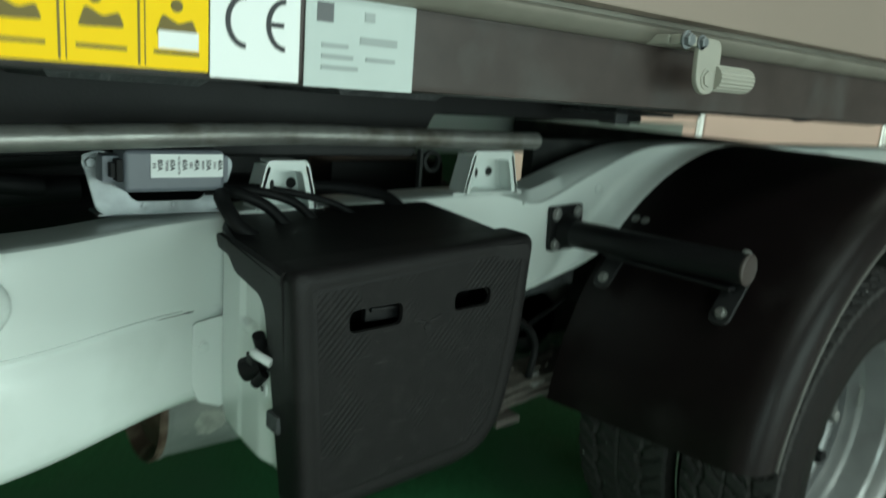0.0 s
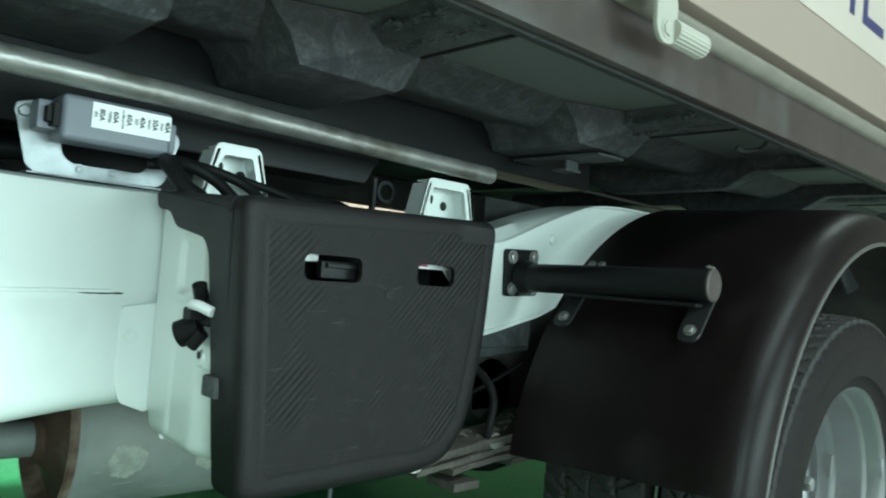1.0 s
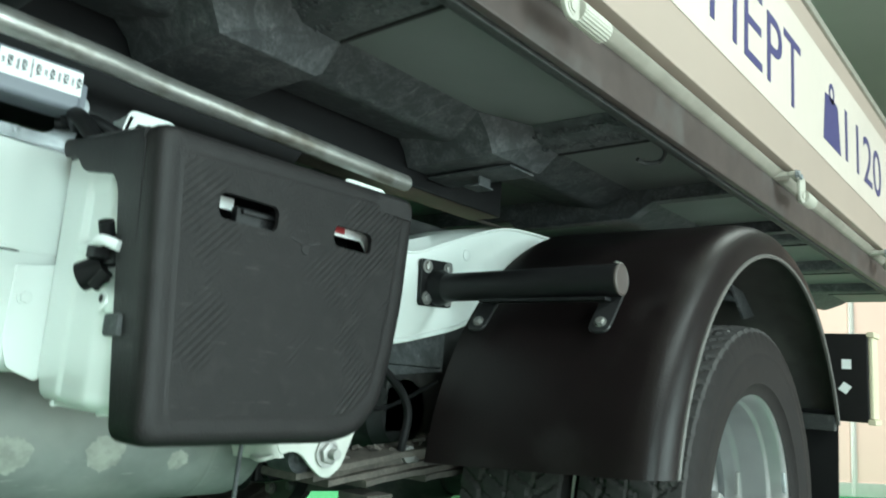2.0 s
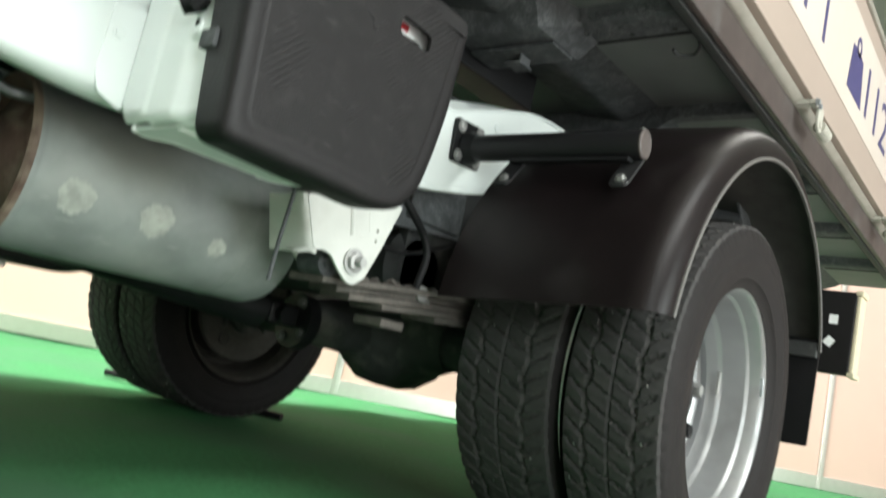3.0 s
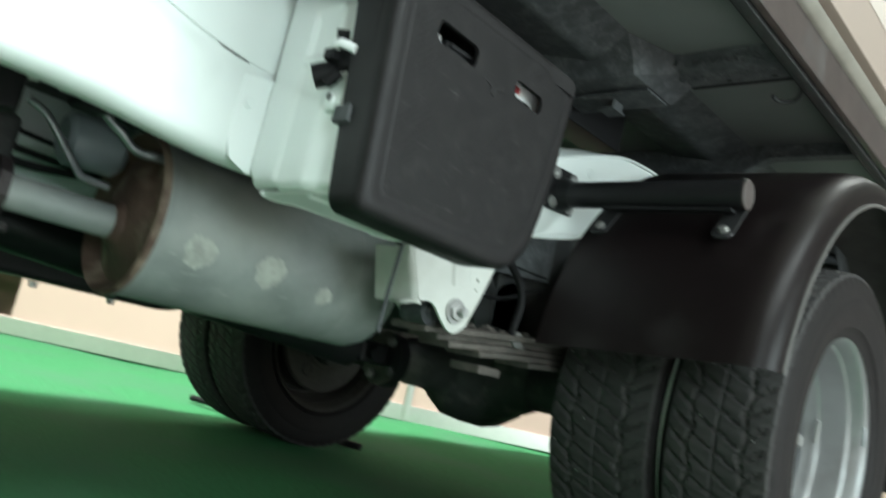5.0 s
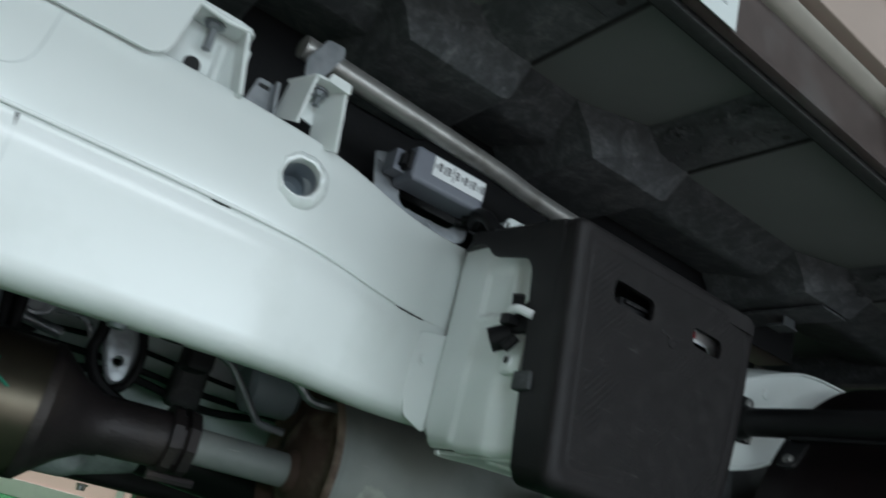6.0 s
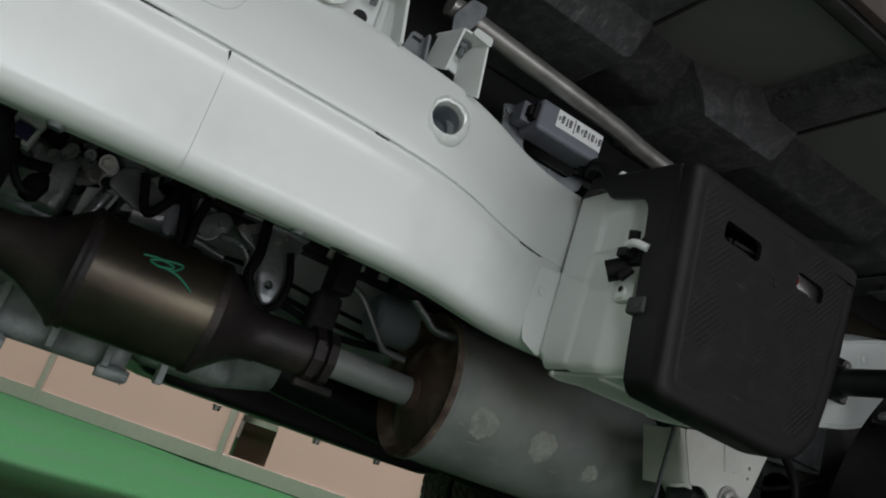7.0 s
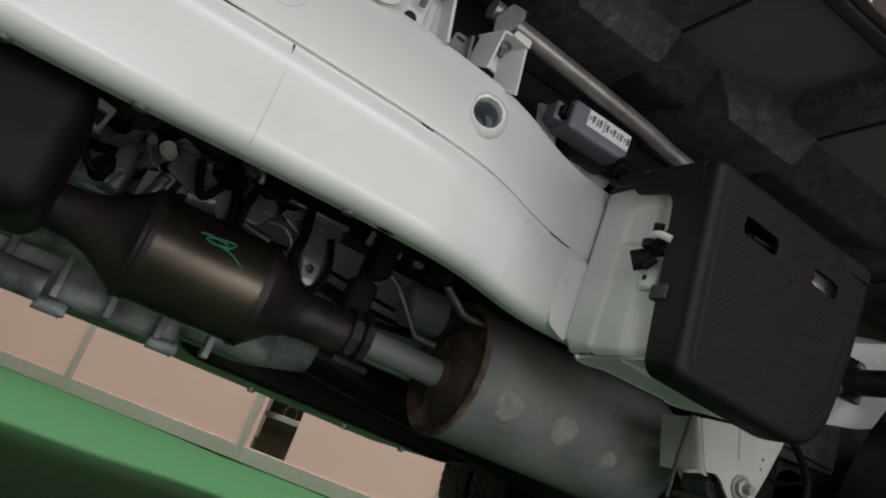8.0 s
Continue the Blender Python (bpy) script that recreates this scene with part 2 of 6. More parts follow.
def add_scuffs(m, colour):
    """Short pale scratches, two directions."""
    n, link = m.node_tree.nodes, m.node_tree.links.new
    p = n["Principled BSDF"]
    co = n.new("ShaderNodeTexCoord")
    src = p.inputs["Base Color"].links[0].from_socket
    for turn, at in ((35, 0.69), (-50, 0.71)):
        mp = n.new("ShaderNodeMapping")
        mp.inputs["Rotation"].default_value, mp.inputs["Scale"].default_value = (0, radians(turn), 0), (26, 20, 300)
        link(co.outputs["Object"], mp.inputs["Vector"])
        noise = n.new("ShaderNodeTexNoise")
        noise.inputs["Scale"].default_value, noise.inputs["Detail"].default_value = 1.0, 2
        link(mp.outputs["Vector"], noise.inputs["Vector"])
        ramp = n.new("ShaderNodeMapRange")
        ramp.inputs["From Min"].default_value, ramp.inputs["From Max"].default_value = at, at + 0.06
        link(noise.outputs["Fac"], ramp.inputs["Value"])
        mix = n.new("ShaderNodeMix")
        mix.data_type = "RGBA"
        mix.inputs["B"].default_value = (*colour, 1)
        link(ramp.outputs["Result"], mix.inputs["Factor"])
        link(src, mix.inputs["A"])
        src = mix.outputs["Result"]
    link(src, p.inputs["Base Color"])
    return m


BOX_FACE = add_ribs(material("ribbed_box_plastic", (0.0110, 0.0103, 0.0106), 0.5, spec=0.18, vary=0.35, scale=60, bump=0.2, bump_scale=500, stain=(0.019, 0.018, 0.0178), stain_scale=30, stain_at=0.66), 0.009, 0.0007)
add_scuffs(BOX_FACE, (0.032, 0.031, 0.0305))
add_scuffs(MUFFLER, (0.28, 0.29, 0.27))
DULL_RED = material("dull_red_plastic", (0.28, 0.02, 0.025), 0.45)
BROWN = material("brown_board", (0.2, 0.13, 0.09), 0.6, vary=0.1)
PALE_PATCH = material("pale_heat_mark", (0.33, 0.34, 0.305), 0.7, vary=0.35, scale=70, stain=(0.24, 0.25, 0.225), stain_scale=60, stain_at=0.55)
CREAM_PLASTIC = material("cream_plastic", (0.36, 0.35, 0.305), 0.45, vary=0.08)
LENS = material("pale_lamp_edge", (0.55, 0.5, 0.36), 0.4)

# ---- shapes ----
def smooth(me, angle=35):
    for p in me.polygons:
        p.use_smooth = True
    me.set_sharp_from_angle(angle=radians(angle))


def part(name, bm, mat, parent=None, label=""):
    """Links a bmesh as one mesh object under a thing or a part."""
    bmesh.ops.recalc_face_normals(bm, faces=bm.faces)
    me = bpy.data.meshes.new(name)
    bm.to_mesh(me)
    bm.free()
    me.materials.append(mat)
    smooth(me)
    ob = new(name, me)
    if len(me.polygons) < 6000:
        ob.modifiers.new("normals", "WEIGHTED_NORMAL").keep_sharp = True
    if parent is not None:
        ob.parent = parent
    if label:
        ob["label"] = label
    return ob


def join(*bms):
    out = bmesh.new()
    for b in bms:
        me = bpy.data.meshes.new("t")
        b.to_mesh(me)
        b.free()
        out.from_mesh(me)
        bpy.data.meshes.remove(me)
    return out


def box(x0, x1, y0, y1, z0, z1, bev=0.002, seg=2):
    bm = bmesh.new()
    bmesh.ops.create_cube(bm, size=1, matrix=Matrix.LocRotScale(((x0 + x1) / 2, (y0 + y1) / 2, (z0 + z1) / 2), None, (abs(x1 - x0), abs(y1 - y0), abs(z1 - z0))))
    if bev:
        bmesh.ops.bevel(bm, geom=bm.edges[:], offset=bev, segments=seg, profile=0.5, affect="EDGES")
    return bm


def turned(bm, m):
    bmesh.ops.transform(bm, matrix=m, verts=bm.verts)
    return bm


def grid(rows, closed=False, caps=False):
    """A skin over rows of points; closed: each row is a ring."""
    bm = bmesh.new()
    v = [[bm.verts.new(p) for p in row] for row in rows]
    n = len(rows[0])
    for a, b in zip(v, v[1:]):
        for i in range(n if closed else n - 1):
            j = (i + 1) % n
            bm.faces.new((a[i], a[j], b[j], b[i]))
    if caps:
        bm.faces.new(v[0])
        bm.faces.new(v[-1][::-1])
    return bm


def tube(points, r, seg=14, caps=True):
    """A round bar along a line of points; r: one radius or one for each."""
    pts = [Vector(p) for p in points]
    rs = r if isinstance(r, (list, tuple)) else [r] * len(pts)
    rows, up = [], None
    for i, p in enumerate(pts):
        d = (pts[min(i + 1, len(pts) - 1)] - pts[max(i - 1, 0)]).normalized()
        if up is None:
            up = d.orthogonal().normalized()
        up = (up - d * up.dot(d)).normalized()
        side = d.cross(up)
        rows.append([p + rs[i] * (math.cos(a) * up + math.sin(a) * side) for a in [2 * math.pi * k / seg for k in range(seg)]])
    return grid(rows, True, caps)


def curve(points, n=8):
    """Catmull-Rom through points."""
    p = [Vector(q) for q in points]
    p = [2 * p[0] - p[1]] + p + [2 * p[-1] - p[-2]]
    out = []
    for a, b, c, d in zip(p, p[1:], p[2:], p[3:]):
        for k in range(n):
            t = k / n
            out.append(0.5 * (2 * b + (c - a) * t + (2 * a - 5 * b + 4 * c - d) * t * t + (3 * b - a - 3 * c + d) * t ** 3))
    return out + [p[-2]]


def lathe(profile, centre, axis, seg=48, closed=False):
    """Turns (along, radius) rows about an axis through centre."""
    a = Vector(axis).normalized()
    u = a.orthogonal().normalized()
    w = a.cross(u)
    c = Vector(centre)
    rows = [[c + a * h + r * (math.cos(t) * u + math.sin(t) * w) for t in [2 * math.pi * k / seg for k in range(seg)]] for h, r in profile]
    if closed:
        rows.append(rows[0])
    bm = grid(rows, True)
    bmesh.ops.remove_doubles(bm, verts=bm.verts, dist=1e-5)
    return bm


def sheet(outer, place, thick, holes=(), bev=0.0):
    """A flat plate from an outline with holes; place maps (u, v, w) to the world, w runs through the thickness."""
    bm = bmesh.new()
    loops = []
    for loop in (outer, *holes):
        vs = [bm.verts.new((u, v, 0)) for u, v in loop]
        loops += [bm.edges.new((vs[i], vs[(i + 1) % len(vs)])) for i in range(len(vs))]
    bmesh.ops.triangle_fill(bm, edges=loops, use_beauty=True, use_dissolve=False)
    got = bmesh.ops.extrude_face_region(bm, geom=bm.faces[:])
    for v in [g for g in got["geom"] if isinstance(g, bmesh.types.BMVert)]:
        v.co.z = thick
    if bev:
        bmesh.ops.recalc_face_normals(bm, faces=bm.faces)
        es = [e for e in bm.edges if len(e.link_faces) == 2 and e.calc_face_angle(0) > 0.6]
        bmesh.ops.bevel(bm, geom=es, offset=bev, segments=2, profile=0.5, affect="EDGES")
    for v in bm.verts:
        v.co = Vector(place(*v.co))
    return bm


def circle(u, v, r, n=16, ru=None):
    return [(u + (ru or r) * math.cos(2 * math.pi * k / n), v + r * math.sin(2 * math.pi * k / n)) for k in range(n)]


def rounded(pts, r, n=5):
    """An outline with rounded corners."""
    out = []
    for i, p in enumerate(pts):
        a, b, c = Vector(pts[i - 1]), Vector(p), Vector(pts[(i + 1) % len(pts)])
        rr = min(r, (a - b).length * 0.45, (c - b).length * 0.45)
        p0, p1 = b + (a - b).normalized() * rr, b + (c - b).normalized() * rr
        for k in range(n + 1):
            t = k / n
            out.append(tuple((1 - t) ** 2 * p0 + 2 * t * (1 - t) * b + t * t * p1))
    return out


def at_y(y):
    return lambda u, v, w: (u, y + w, v)


def at_x(x):
    return lambda u, v, w: (x + w, u, v)


def at_z(z):
    return lambda u, v, w: (u, v, z + w)


def bolt(centre, axis, r=0.009, h=0.006):
    """A hexagon head on a washer."""
    return join(lathe([(0, 0), (0, r * 1.35), (h * 0.25, r * 1.35), (h * 0.25, 0)], centre, axis, 20),
                lathe([(h * 0.2, 0), (h * 0.2, r), (h * 0.85, r), (h, r * 0.8), (h, 0)], centre, axis, 6))


def lerp_table(x, table):
    return float(np.interp(x, [a for a, _ in table], [b for _, b in table]))


def soft_table(x, table, w=0.03):
    return sum(lerp_table(x + d * w, table) for d in (-1, -0.5, 0, 0.5, 1)) / 5


def words(name, text, m, size, mat, parent, label="", squeeze=1.0):
    """Flat lettering in the built-in font."""
    c = bpy.data.curves.new(name, "FONT")
    c.body, c.size, c.extrude, c.offset = text, size, 0.0003, size * 0.02
    c.align_x, c.align_y = "CENTER", "CENTER"
    c.materials.append(mat)
    ob = new(name, c)
    ob.parent = parent
    ob.matrix_basis = m @ Matrix.Diagonal((squeeze, 1, 1, 1))
    if label:
        ob["label"] = label
    return ob


def empty(name, x, y, z, label, category, group=""):
    ob = new(name)
    return tagged(ob, label, category, group)


# ---- hall ----
def carpet():
    """One sheet, gently rippled round the truck."""
    xs = [-9, -6, -4, -3] + [-2 + 0.06 * k for k in range(117)] + [6, 8, 11, 14]
    ys = [CARPET_EDGE + 0.05 * k for k in range(95)] + [5.2, 6, 8, 12]
    def z(x, y):
        k = max(0, min(1, (x + 2) / 0.6, (5 - x) / 0.6, (y - 0.6) / 0.4, (5.0 - y) / 0.4))
        return FLOOR - 0.002 + k * (1.0 + 1.6 * max(0, min(1, (y - 2.0) / 0.6))) * (0.0022 * math.sin(2.1 * x + 3.3 * y) + 0.0025 * math.sin(5.3 * y - 2.2 * x + math.sin(1.7 * x)) + 0.0012 * math.sin(9 * x + 4 * y))
    return grid([[(x, y, z(x, y)) for x in xs] for y in ys])


CARPET_EDGE = 0.3
floor = part("floor", carpet(), CARPET)
tagged(floor, "green needle-felt hall carpet, slightly wavy", "floor", kind="structure")
# Unseen floor, added as a reflector for neutral light under the truck.
bounce = part("floor_bounce", box(-9, 14, -9, CARPET_EDGE, FLOOR - 0.1, FLOOR - 0.006, 0), BOUNCE_FLOOR)
tagged(bounce, "unseen pale grey floor added beside the carpet to bounce light", "floor", kind="structure")
U, N = Vector((0.80, -0.60, 0)), Vector((0.60, 0.80, 0))
WALL0 = N * 4.3
wall_m = Matrix(((U.x, N.x, 0, WALL0.x), (U.y, N.y, 0, WALL0.y), (0, 0, 1, FLOOR), (0, 0, 0, 1)))
wall = new("wall_east")
wall.matrix_world = wall_m
tagged(wall, "cream exhibition partition wall with aluminium posts and base strip", "wall", kind="structure")
JOINTS = [-7.8, -6.6, -5.4, -4.25, -3.1, -1.88, -0.69, 0.5, 1.56, 2.6, 3.65, 4.7, 5.8, 7.0]
for a, b in zip(JOINTS, JOINTS[1:]):
    if a == -1.88:
        part("panel", sheet([(a, 0), (b, 0), (b, 2.5), (a, 2.5)], at_y(0.0), 0.02, [[(-1.83, 0.09), (-1.83, 0.43), (-1.6, 0.43), (-1.6, 0.09)]]), PANEL, wall)
    else:
        part("panel", box(a, b, 0, 0.02, 0, 2.5, 0), PANEL, wall)
    part("base_strip", box(a + 0.02, b - 0.02, -0.012, -0.001, 0.0, 0.085, 0.002), ALU, wall)
for a in JOINTS:
    part("post", join(box(a - 0.02, a + 0.02, -0.016, -0.001, 0, 2.5, 0.004), box(a - 0.006, a + 0.006, -0.02, -0.015, 0, 2.5, 0.001)), ALU, wall)
part("niche_back", box(-1.9, -1.5, 0.25, 0.27, 0, 0.6, 0), BROWN, wall, "brown board behind the opening")
part("niche_ring", lathe([(-0.004, 0.045), (0.0, 0.050), (0.004, 0.045), (0.0, 0.041)], (-1.73, 0.16, 0.35), (0.2, 1, 0), 28, True), ALU, wall, "white metal ring")
part("niche_bar", box(-1.9, -1.5, 0.1, 0.13, 0.29, 0.325, 0.003), ALU, wall)
for n, (a, b) in enumerate((((-9, -9.1), (14, -9)), ((-9.1, -9), (-9, 12)), ((14, -9), (14.1, 12)), ((-9, 12), (14, 12.1)))):
    w = part(("wall_south", "wall_west", "wall_rear", "wall_north")[n], box(a[0], b[0], a[1], b[1], 0, 5, 0), HALL)
    tagged(w, "plain pale hall wall", "wall", kind="structure")
ceiling = part("ceiling", box(-9, 14, -9, 12, 5, 5.1, 0), CEIL)
tagged(ceiling, "plain pale hall ceiling", "ceiling", kind="structure")

# ---- truck ----
truck = empty("truck", 0, 0, 0, "white flatbed tow truck with black mudguards parked on green carpet", "truck")
MIRROR = Matrix.Translation((0, 3.04, 0)) @ Matrix.Diagonal((1, -1, 1, 1))

# chassis rails
RAIL_Y = [(-2, 0.856), (-0.05, 0.857), (0.1, 0.862), (0.2, 0.872), (0.25, 0.885), (0.3, 0.908), (0.35, 0.935), (0.4, 0.955), (0.46, 0.968), (0.55, 0.975), (0.8, 0.98), (1.1, 0.988), (4, 0.988)]
RAIL_TOP = [(-2, 0.764), (0.3, 0.765), (0.6, 0.775), (0.85, 0.783), (1.04, 0.783), (1.13, 0.814), (1.2, 0.836), (1.29, 0.857), (1.37, 0.864), (1.45, 0.867), (4, 0.867)]
RAIL_BOT = [(-2, 0.513), (-0.2, 0.515), (0.14, 0.523), (0.3, 0.528), (0.45, 0.531), (0.6, 0.538), (0.85, 0.59), (1.03, 0.606), (1.19, 0.645), (1.3, 0.70), (1.4, 0.735), (4, 0.747)]
RAIL_SEAM = [(-2, 0.653), (0.46, 0.655), (0.6, 0.658), (0.75, 0.64), (0.9, 0.612), (1.03, 0.616), (1.19, 0.655), (1.3, 0.71), (1.4, 0.745), (4, 0.757)]
RAIL_CHAMFER = [(-2, 0), (0.95, 0), (1.0, 0.02), (1.06, 0.025), (1.177, 0.016), (1.3, 0.003), (1.34, 0), (4, 0)]
HOLE = (0.198, 0.713, 0.0205)


def rail_x(extra=()):
    return sorted(set([-2 + 0.05 * i for i in range(36)] + [-0.2 + 0.02 * i for i in range(90)] + [1.6 + 0.1 * i for i in range(15)] + list(extra)))


def skin(rows_of):
    return grid(rows_of, True, True)


def upper_profile(x):
    y, t, s = soft_table(x, RAIL_Y), soft_table(x, RAIL_TOP), soft_table(x, RAIL_SEAM)
    outer = [(y + 0.002, s), (y, s + 0.006), (y, HOLE[1] - 0.03), (y, HOLE[1] + 0.03), (y, t - 0.012), (y + 0.003, t - 0.004), (y + 0.010, t), (y + 0.075, t)]
    if x > 0.6:
        outer = [(y + 0.002, s), (y, s + 0.006), (y, s + 0.03), (y, t - 0.03), (y, t - 0.012), (y + 0.003, t - 0.004), (y + 0.010, t), (y + 0.075, t)]
        d = soft_table(x, RAIL_CHAMFER)
        if d > 0.002:
            outer[3:] = [(y, t - d - 0.018), (y, t - d - 0.005), (y + 0.001, t - d), (y + 0.022, t - 0.003), (y + 0.075, t)]
    return outer + [(b + 0.005 if k < 5 else b, c - (0.005 if k > 4 else 0)) for k, (b, c) in reversed(list(enumerate(outer)))]


def lower_profile(x):
    y, b0, s = soft_table(x, RAIL_Y) + 0.003, soft_table(x, RAIL_BOT), soft_table(x, RAIL_SEAM)
    q = 0.0028 + 0.0060 * max(0.0, min(1.0, (0.43 - x) / 0.08))
    k = max(0.1, min(1.0, (s - b0) / 0.08))
    outer = [(y, s + 0.03), (y, s - 0.002 * k), (y - 0.16 * q, s - 0.008 * k), (y - 0.6 * q, s - 0.018 * k), (y - 0.9 * q, s - 0.028 * k), (y - q, s - 0.042 * k), (y - q, b0 + 0.024 * k), (y - q + 0.0017 * k, b0 + 0.0136 * k), (y - q + 0.0065 * k, b0 + 0.0065 * k), (y - q + 0.0136 * k, b0 + 0.0017 * k), (y - q + 0.022 * k, b0), (y - q + 0.024 * k, b0), (y + 0.030, b0)]
    return outer + [(b + (0.005 if k < 11 else 0.002), c + (0.004 if k > 8 else 0)) for k, (b, c) in reversed(list(enumerate(outer)))]


def channel(profile, x0=-9.0, x1=9.0, extra=()):
    return skin([[(x, y, z) for y, z in profile(x)] for x in rail_x(extra) if x0 <= x <= x1])


def pierced_channel():
    """The upper channel with a round opening through its web."""
    hx, hz, hr = HOLE
    xa, xb = hx - 0.03, hx + 0.03
    bm = channel(upper_profile, extra=(xa, xb))
    dead = [f for f in bm.faces if xa - 1e-4 < f.calc_center_median().x < xb + 1e-4 and hz - 0.029 < f.calc_center_median().z < hz + 0.029]
    bmesh.ops.delete(bm, geom=dead, context="FACES")
    y_at = lambda x: soft_table(x, RAIL_Y)
    n = 32
    rows = []
    for k, (f, dy) in enumerate(((0, 0.0), (1, 0.0), (1, 0.03))):
        ring = []
        for i in range(n):
            a = 2 * math.pi * i / n
            c, s = math.cos(a), math.sin(a)
            q = 0.03 / max(abs(c), abs(s)) if f == 0 else hr
            ring.append((hx + q * c, y_at(hx + q * c) + dy, hz + q * s))
        rows.append(ring)
    return join(bm, grid(rows, True))


rail = part("chassis_rail", channel(lower_profile), WHITE, truck, "white-painted pressed steel chassis rail with an S-bend")
part("upper_channel", pierced_channel(), WHITE, rail)
collar_axis = Vector((-0.13, -1, 0)).normalized()


def weld_ring():
    """A thick painted weld bead round the opening, lumpy along its length."""
    u = collar_axis.orthogonal().normalized()
    w = collar_axis.cross(u)
    c, rows = Vector((HOLE[0], 0.873, HOLE[1])), []
    for h, r, k in ((-0.006, 0.0182, 0), (0.004, 0.0186, 0.1), (0.0068, 0.0198, 0.5), (0.0074, 0.022, 1), (0.0052, 0.0258, 1), (0.002, 0.0284, 0.8), (-0.001, 0.0302, 0.5), (-0.006, 0.0312, 0)):
        ring = []
        for i in range(72):
            a = 2 * math.pi * i / 72
            e = k * (0.0005 * math.sin(9 * a + 1) + 0.0003 * math.sin(17 * a + 0.4) + 0.0007 * math.sin(4 * a + 2.2))
            ring.append(c + collar_axis * (h + 0.6 * e) + (r + e) * (math.cos(a) * u + math.sin(a) * w))
        rows.append(ring)
    return grid(rows, True)


part("hole_collar", weld_ring(), GLOSS_WHITE, rail, "raised round collar with a lumpy painted weld")
part("hole_tube", lathe([(-0.05, 0.0), (-0.05, 0.012), (-0.046, 0.0175), (-0.04, 0.0181), (-0.004, 0.0181)], (HOLE[0], 0.873, HOLE[1]), collar_axis, 40), TUBE_PAINT, rail, "blue-grey tube inside the collar")
for x, r in ((-0.233, 0.006), (-0.195, 0.010), (-0.112, 0.009), (-0.051, 0.006), (0.044, 0.008), (0.14, 0.010)):
    part("flange_hole", lathe([(0, 0), (0, 1)], (0, 0, 0), (0, 0, 1), 20), DARK if x == 0.14 else SEAM, rail).matrix_basis = Matrix.Translation((x, soft_table(x, RAIL_Y) + 0.0235, soft_table(x, RAIL_BOT) - 0.0006)) @ Matrix.Diagonal((r * 1.15, r * 0.65, 1, 1))
for x in (-0.15, -0.28, 0.09):
    part("plug", lathe([(0, 0), (0.0, 0.009), (-0.004, 0.007), (-0.005, 0)], (x, soft_table(x, RAIL_Y) + 0.0235, soft_table(x, RAIL_BOT)), (0, 0, 1), 18), ZINC, rail)


def web(x, z, off=0.0):
    return (x, soft_table(x, RAIL_Y) + off, z)


part("weld_seam", tube([web(-0.044, 0.648, 0.0062), web(-0.0435, 0.637, -0.0018), web(-0.043, 0.625, -0.0051), web(-0.0425, 0.611, -0.0062), web(-0.042, 0.545, -0.0062), web(-0.042, 0.530, -0.0044), web(-0.042, 0.5225, 0.0004), web(-0.042, 0.5175, 0.0075)], 0.0004, 6), SEAM, rail)
part("weld_seam", tube(curve([web(-0.5, 0.684), web(-0.15, 0.682), web(-0.085, 0.683), web(-0.062, 0.69), web(-0.052, 0.71), web(-0.048, 0.765)], 6), 0.0006, 6), SEAM, rail)
part("flange_lip", tube([web(x, soft_table(x, RAIL_TOP) - soft_table(x, RAIL_CHAMFER) - 0.002, -0.001) for x in [1.0 + 0.02 * i for i in range(30)]], 0.003, 8), WHITE, rail)
part("rail_boss", lathe([(-0.001, 0.0105), (0.003, 0.0095), (0.0045, 0.006), (0.0045, 0.0)], (1.193, 0.988, 0.782), (0, -1, 0), 20), WHITE, rail, "small round pressed boss")
part("seam_lip", tube([web(x, soft_table(x, RAIL_SEAM) + 0.0012, 0.0008) for x in [-0.6 + 0.03 * i for i in range(35)]], 0.0021, 8), GLOSS_WHITE, rail)
for x0, x1 in ((-0.30, -0.105), (0.122, 0.142), (0.385, 0.436)):
    part("seam_gap_shade", tube([web(x0 + (x1 - x0) * k / 8, soft_table(x0 + (x1 - x0) * k / 8, RAIL_SEAM) - 0.0012, 0.0022) for k in range(9)], [0.0003, 0.0009, 0.0013, 0.0009, 0.0014, 0.0012, 0.0007, 0.0012, 0.0003], 6), DARK, rail, "open dark gap in the sealed seam")
part("seam_gap_shade", tube([web(-0.0455, 0.6515, 0.003), web(-0.0445, 0.645, 0.0018), web(-0.0438, 0.639, -0.001)], [0.0016, 0.0012, 0.0004], 6), DARK, rail, "open dark gap at the weld")
far_rail = part("chassis_rail", turned(channel(lower_profile), MIRROR), WHITE, truck, "white-painted pressed steel chassis rail in shadow")
part("upper_channel", turned(channel(upper_profile), MIRROR), WHITE, far_rail)

# upper mounting plate and small brackets on the rail
side_plate = part("mounting_plate", sheet(rounded([(-0.9, 0.752), (0.024, 0.75), (0.038, 0.760), (0.047, 0.815), (0.047, 0.826), (-0.9, 0.826)], 0.006), at_y(0.849), 0.005, bev=0.0012), WHITE, truck, "white pressed mounting plate with open pocket")
part("pocket", box(-0.2, 0.112, 0.886, 0.890, 0.756, 0.820, 0.001), WHITE, side_plate)
part("pocket_side", grid([[(0.108, y, 0.756), (0.112, y, 0.756), (0.098, y, 0.822), (0.094, y, 0.822)] for y in (0.853, 0.888)], True, True), WHITE, side_plate)
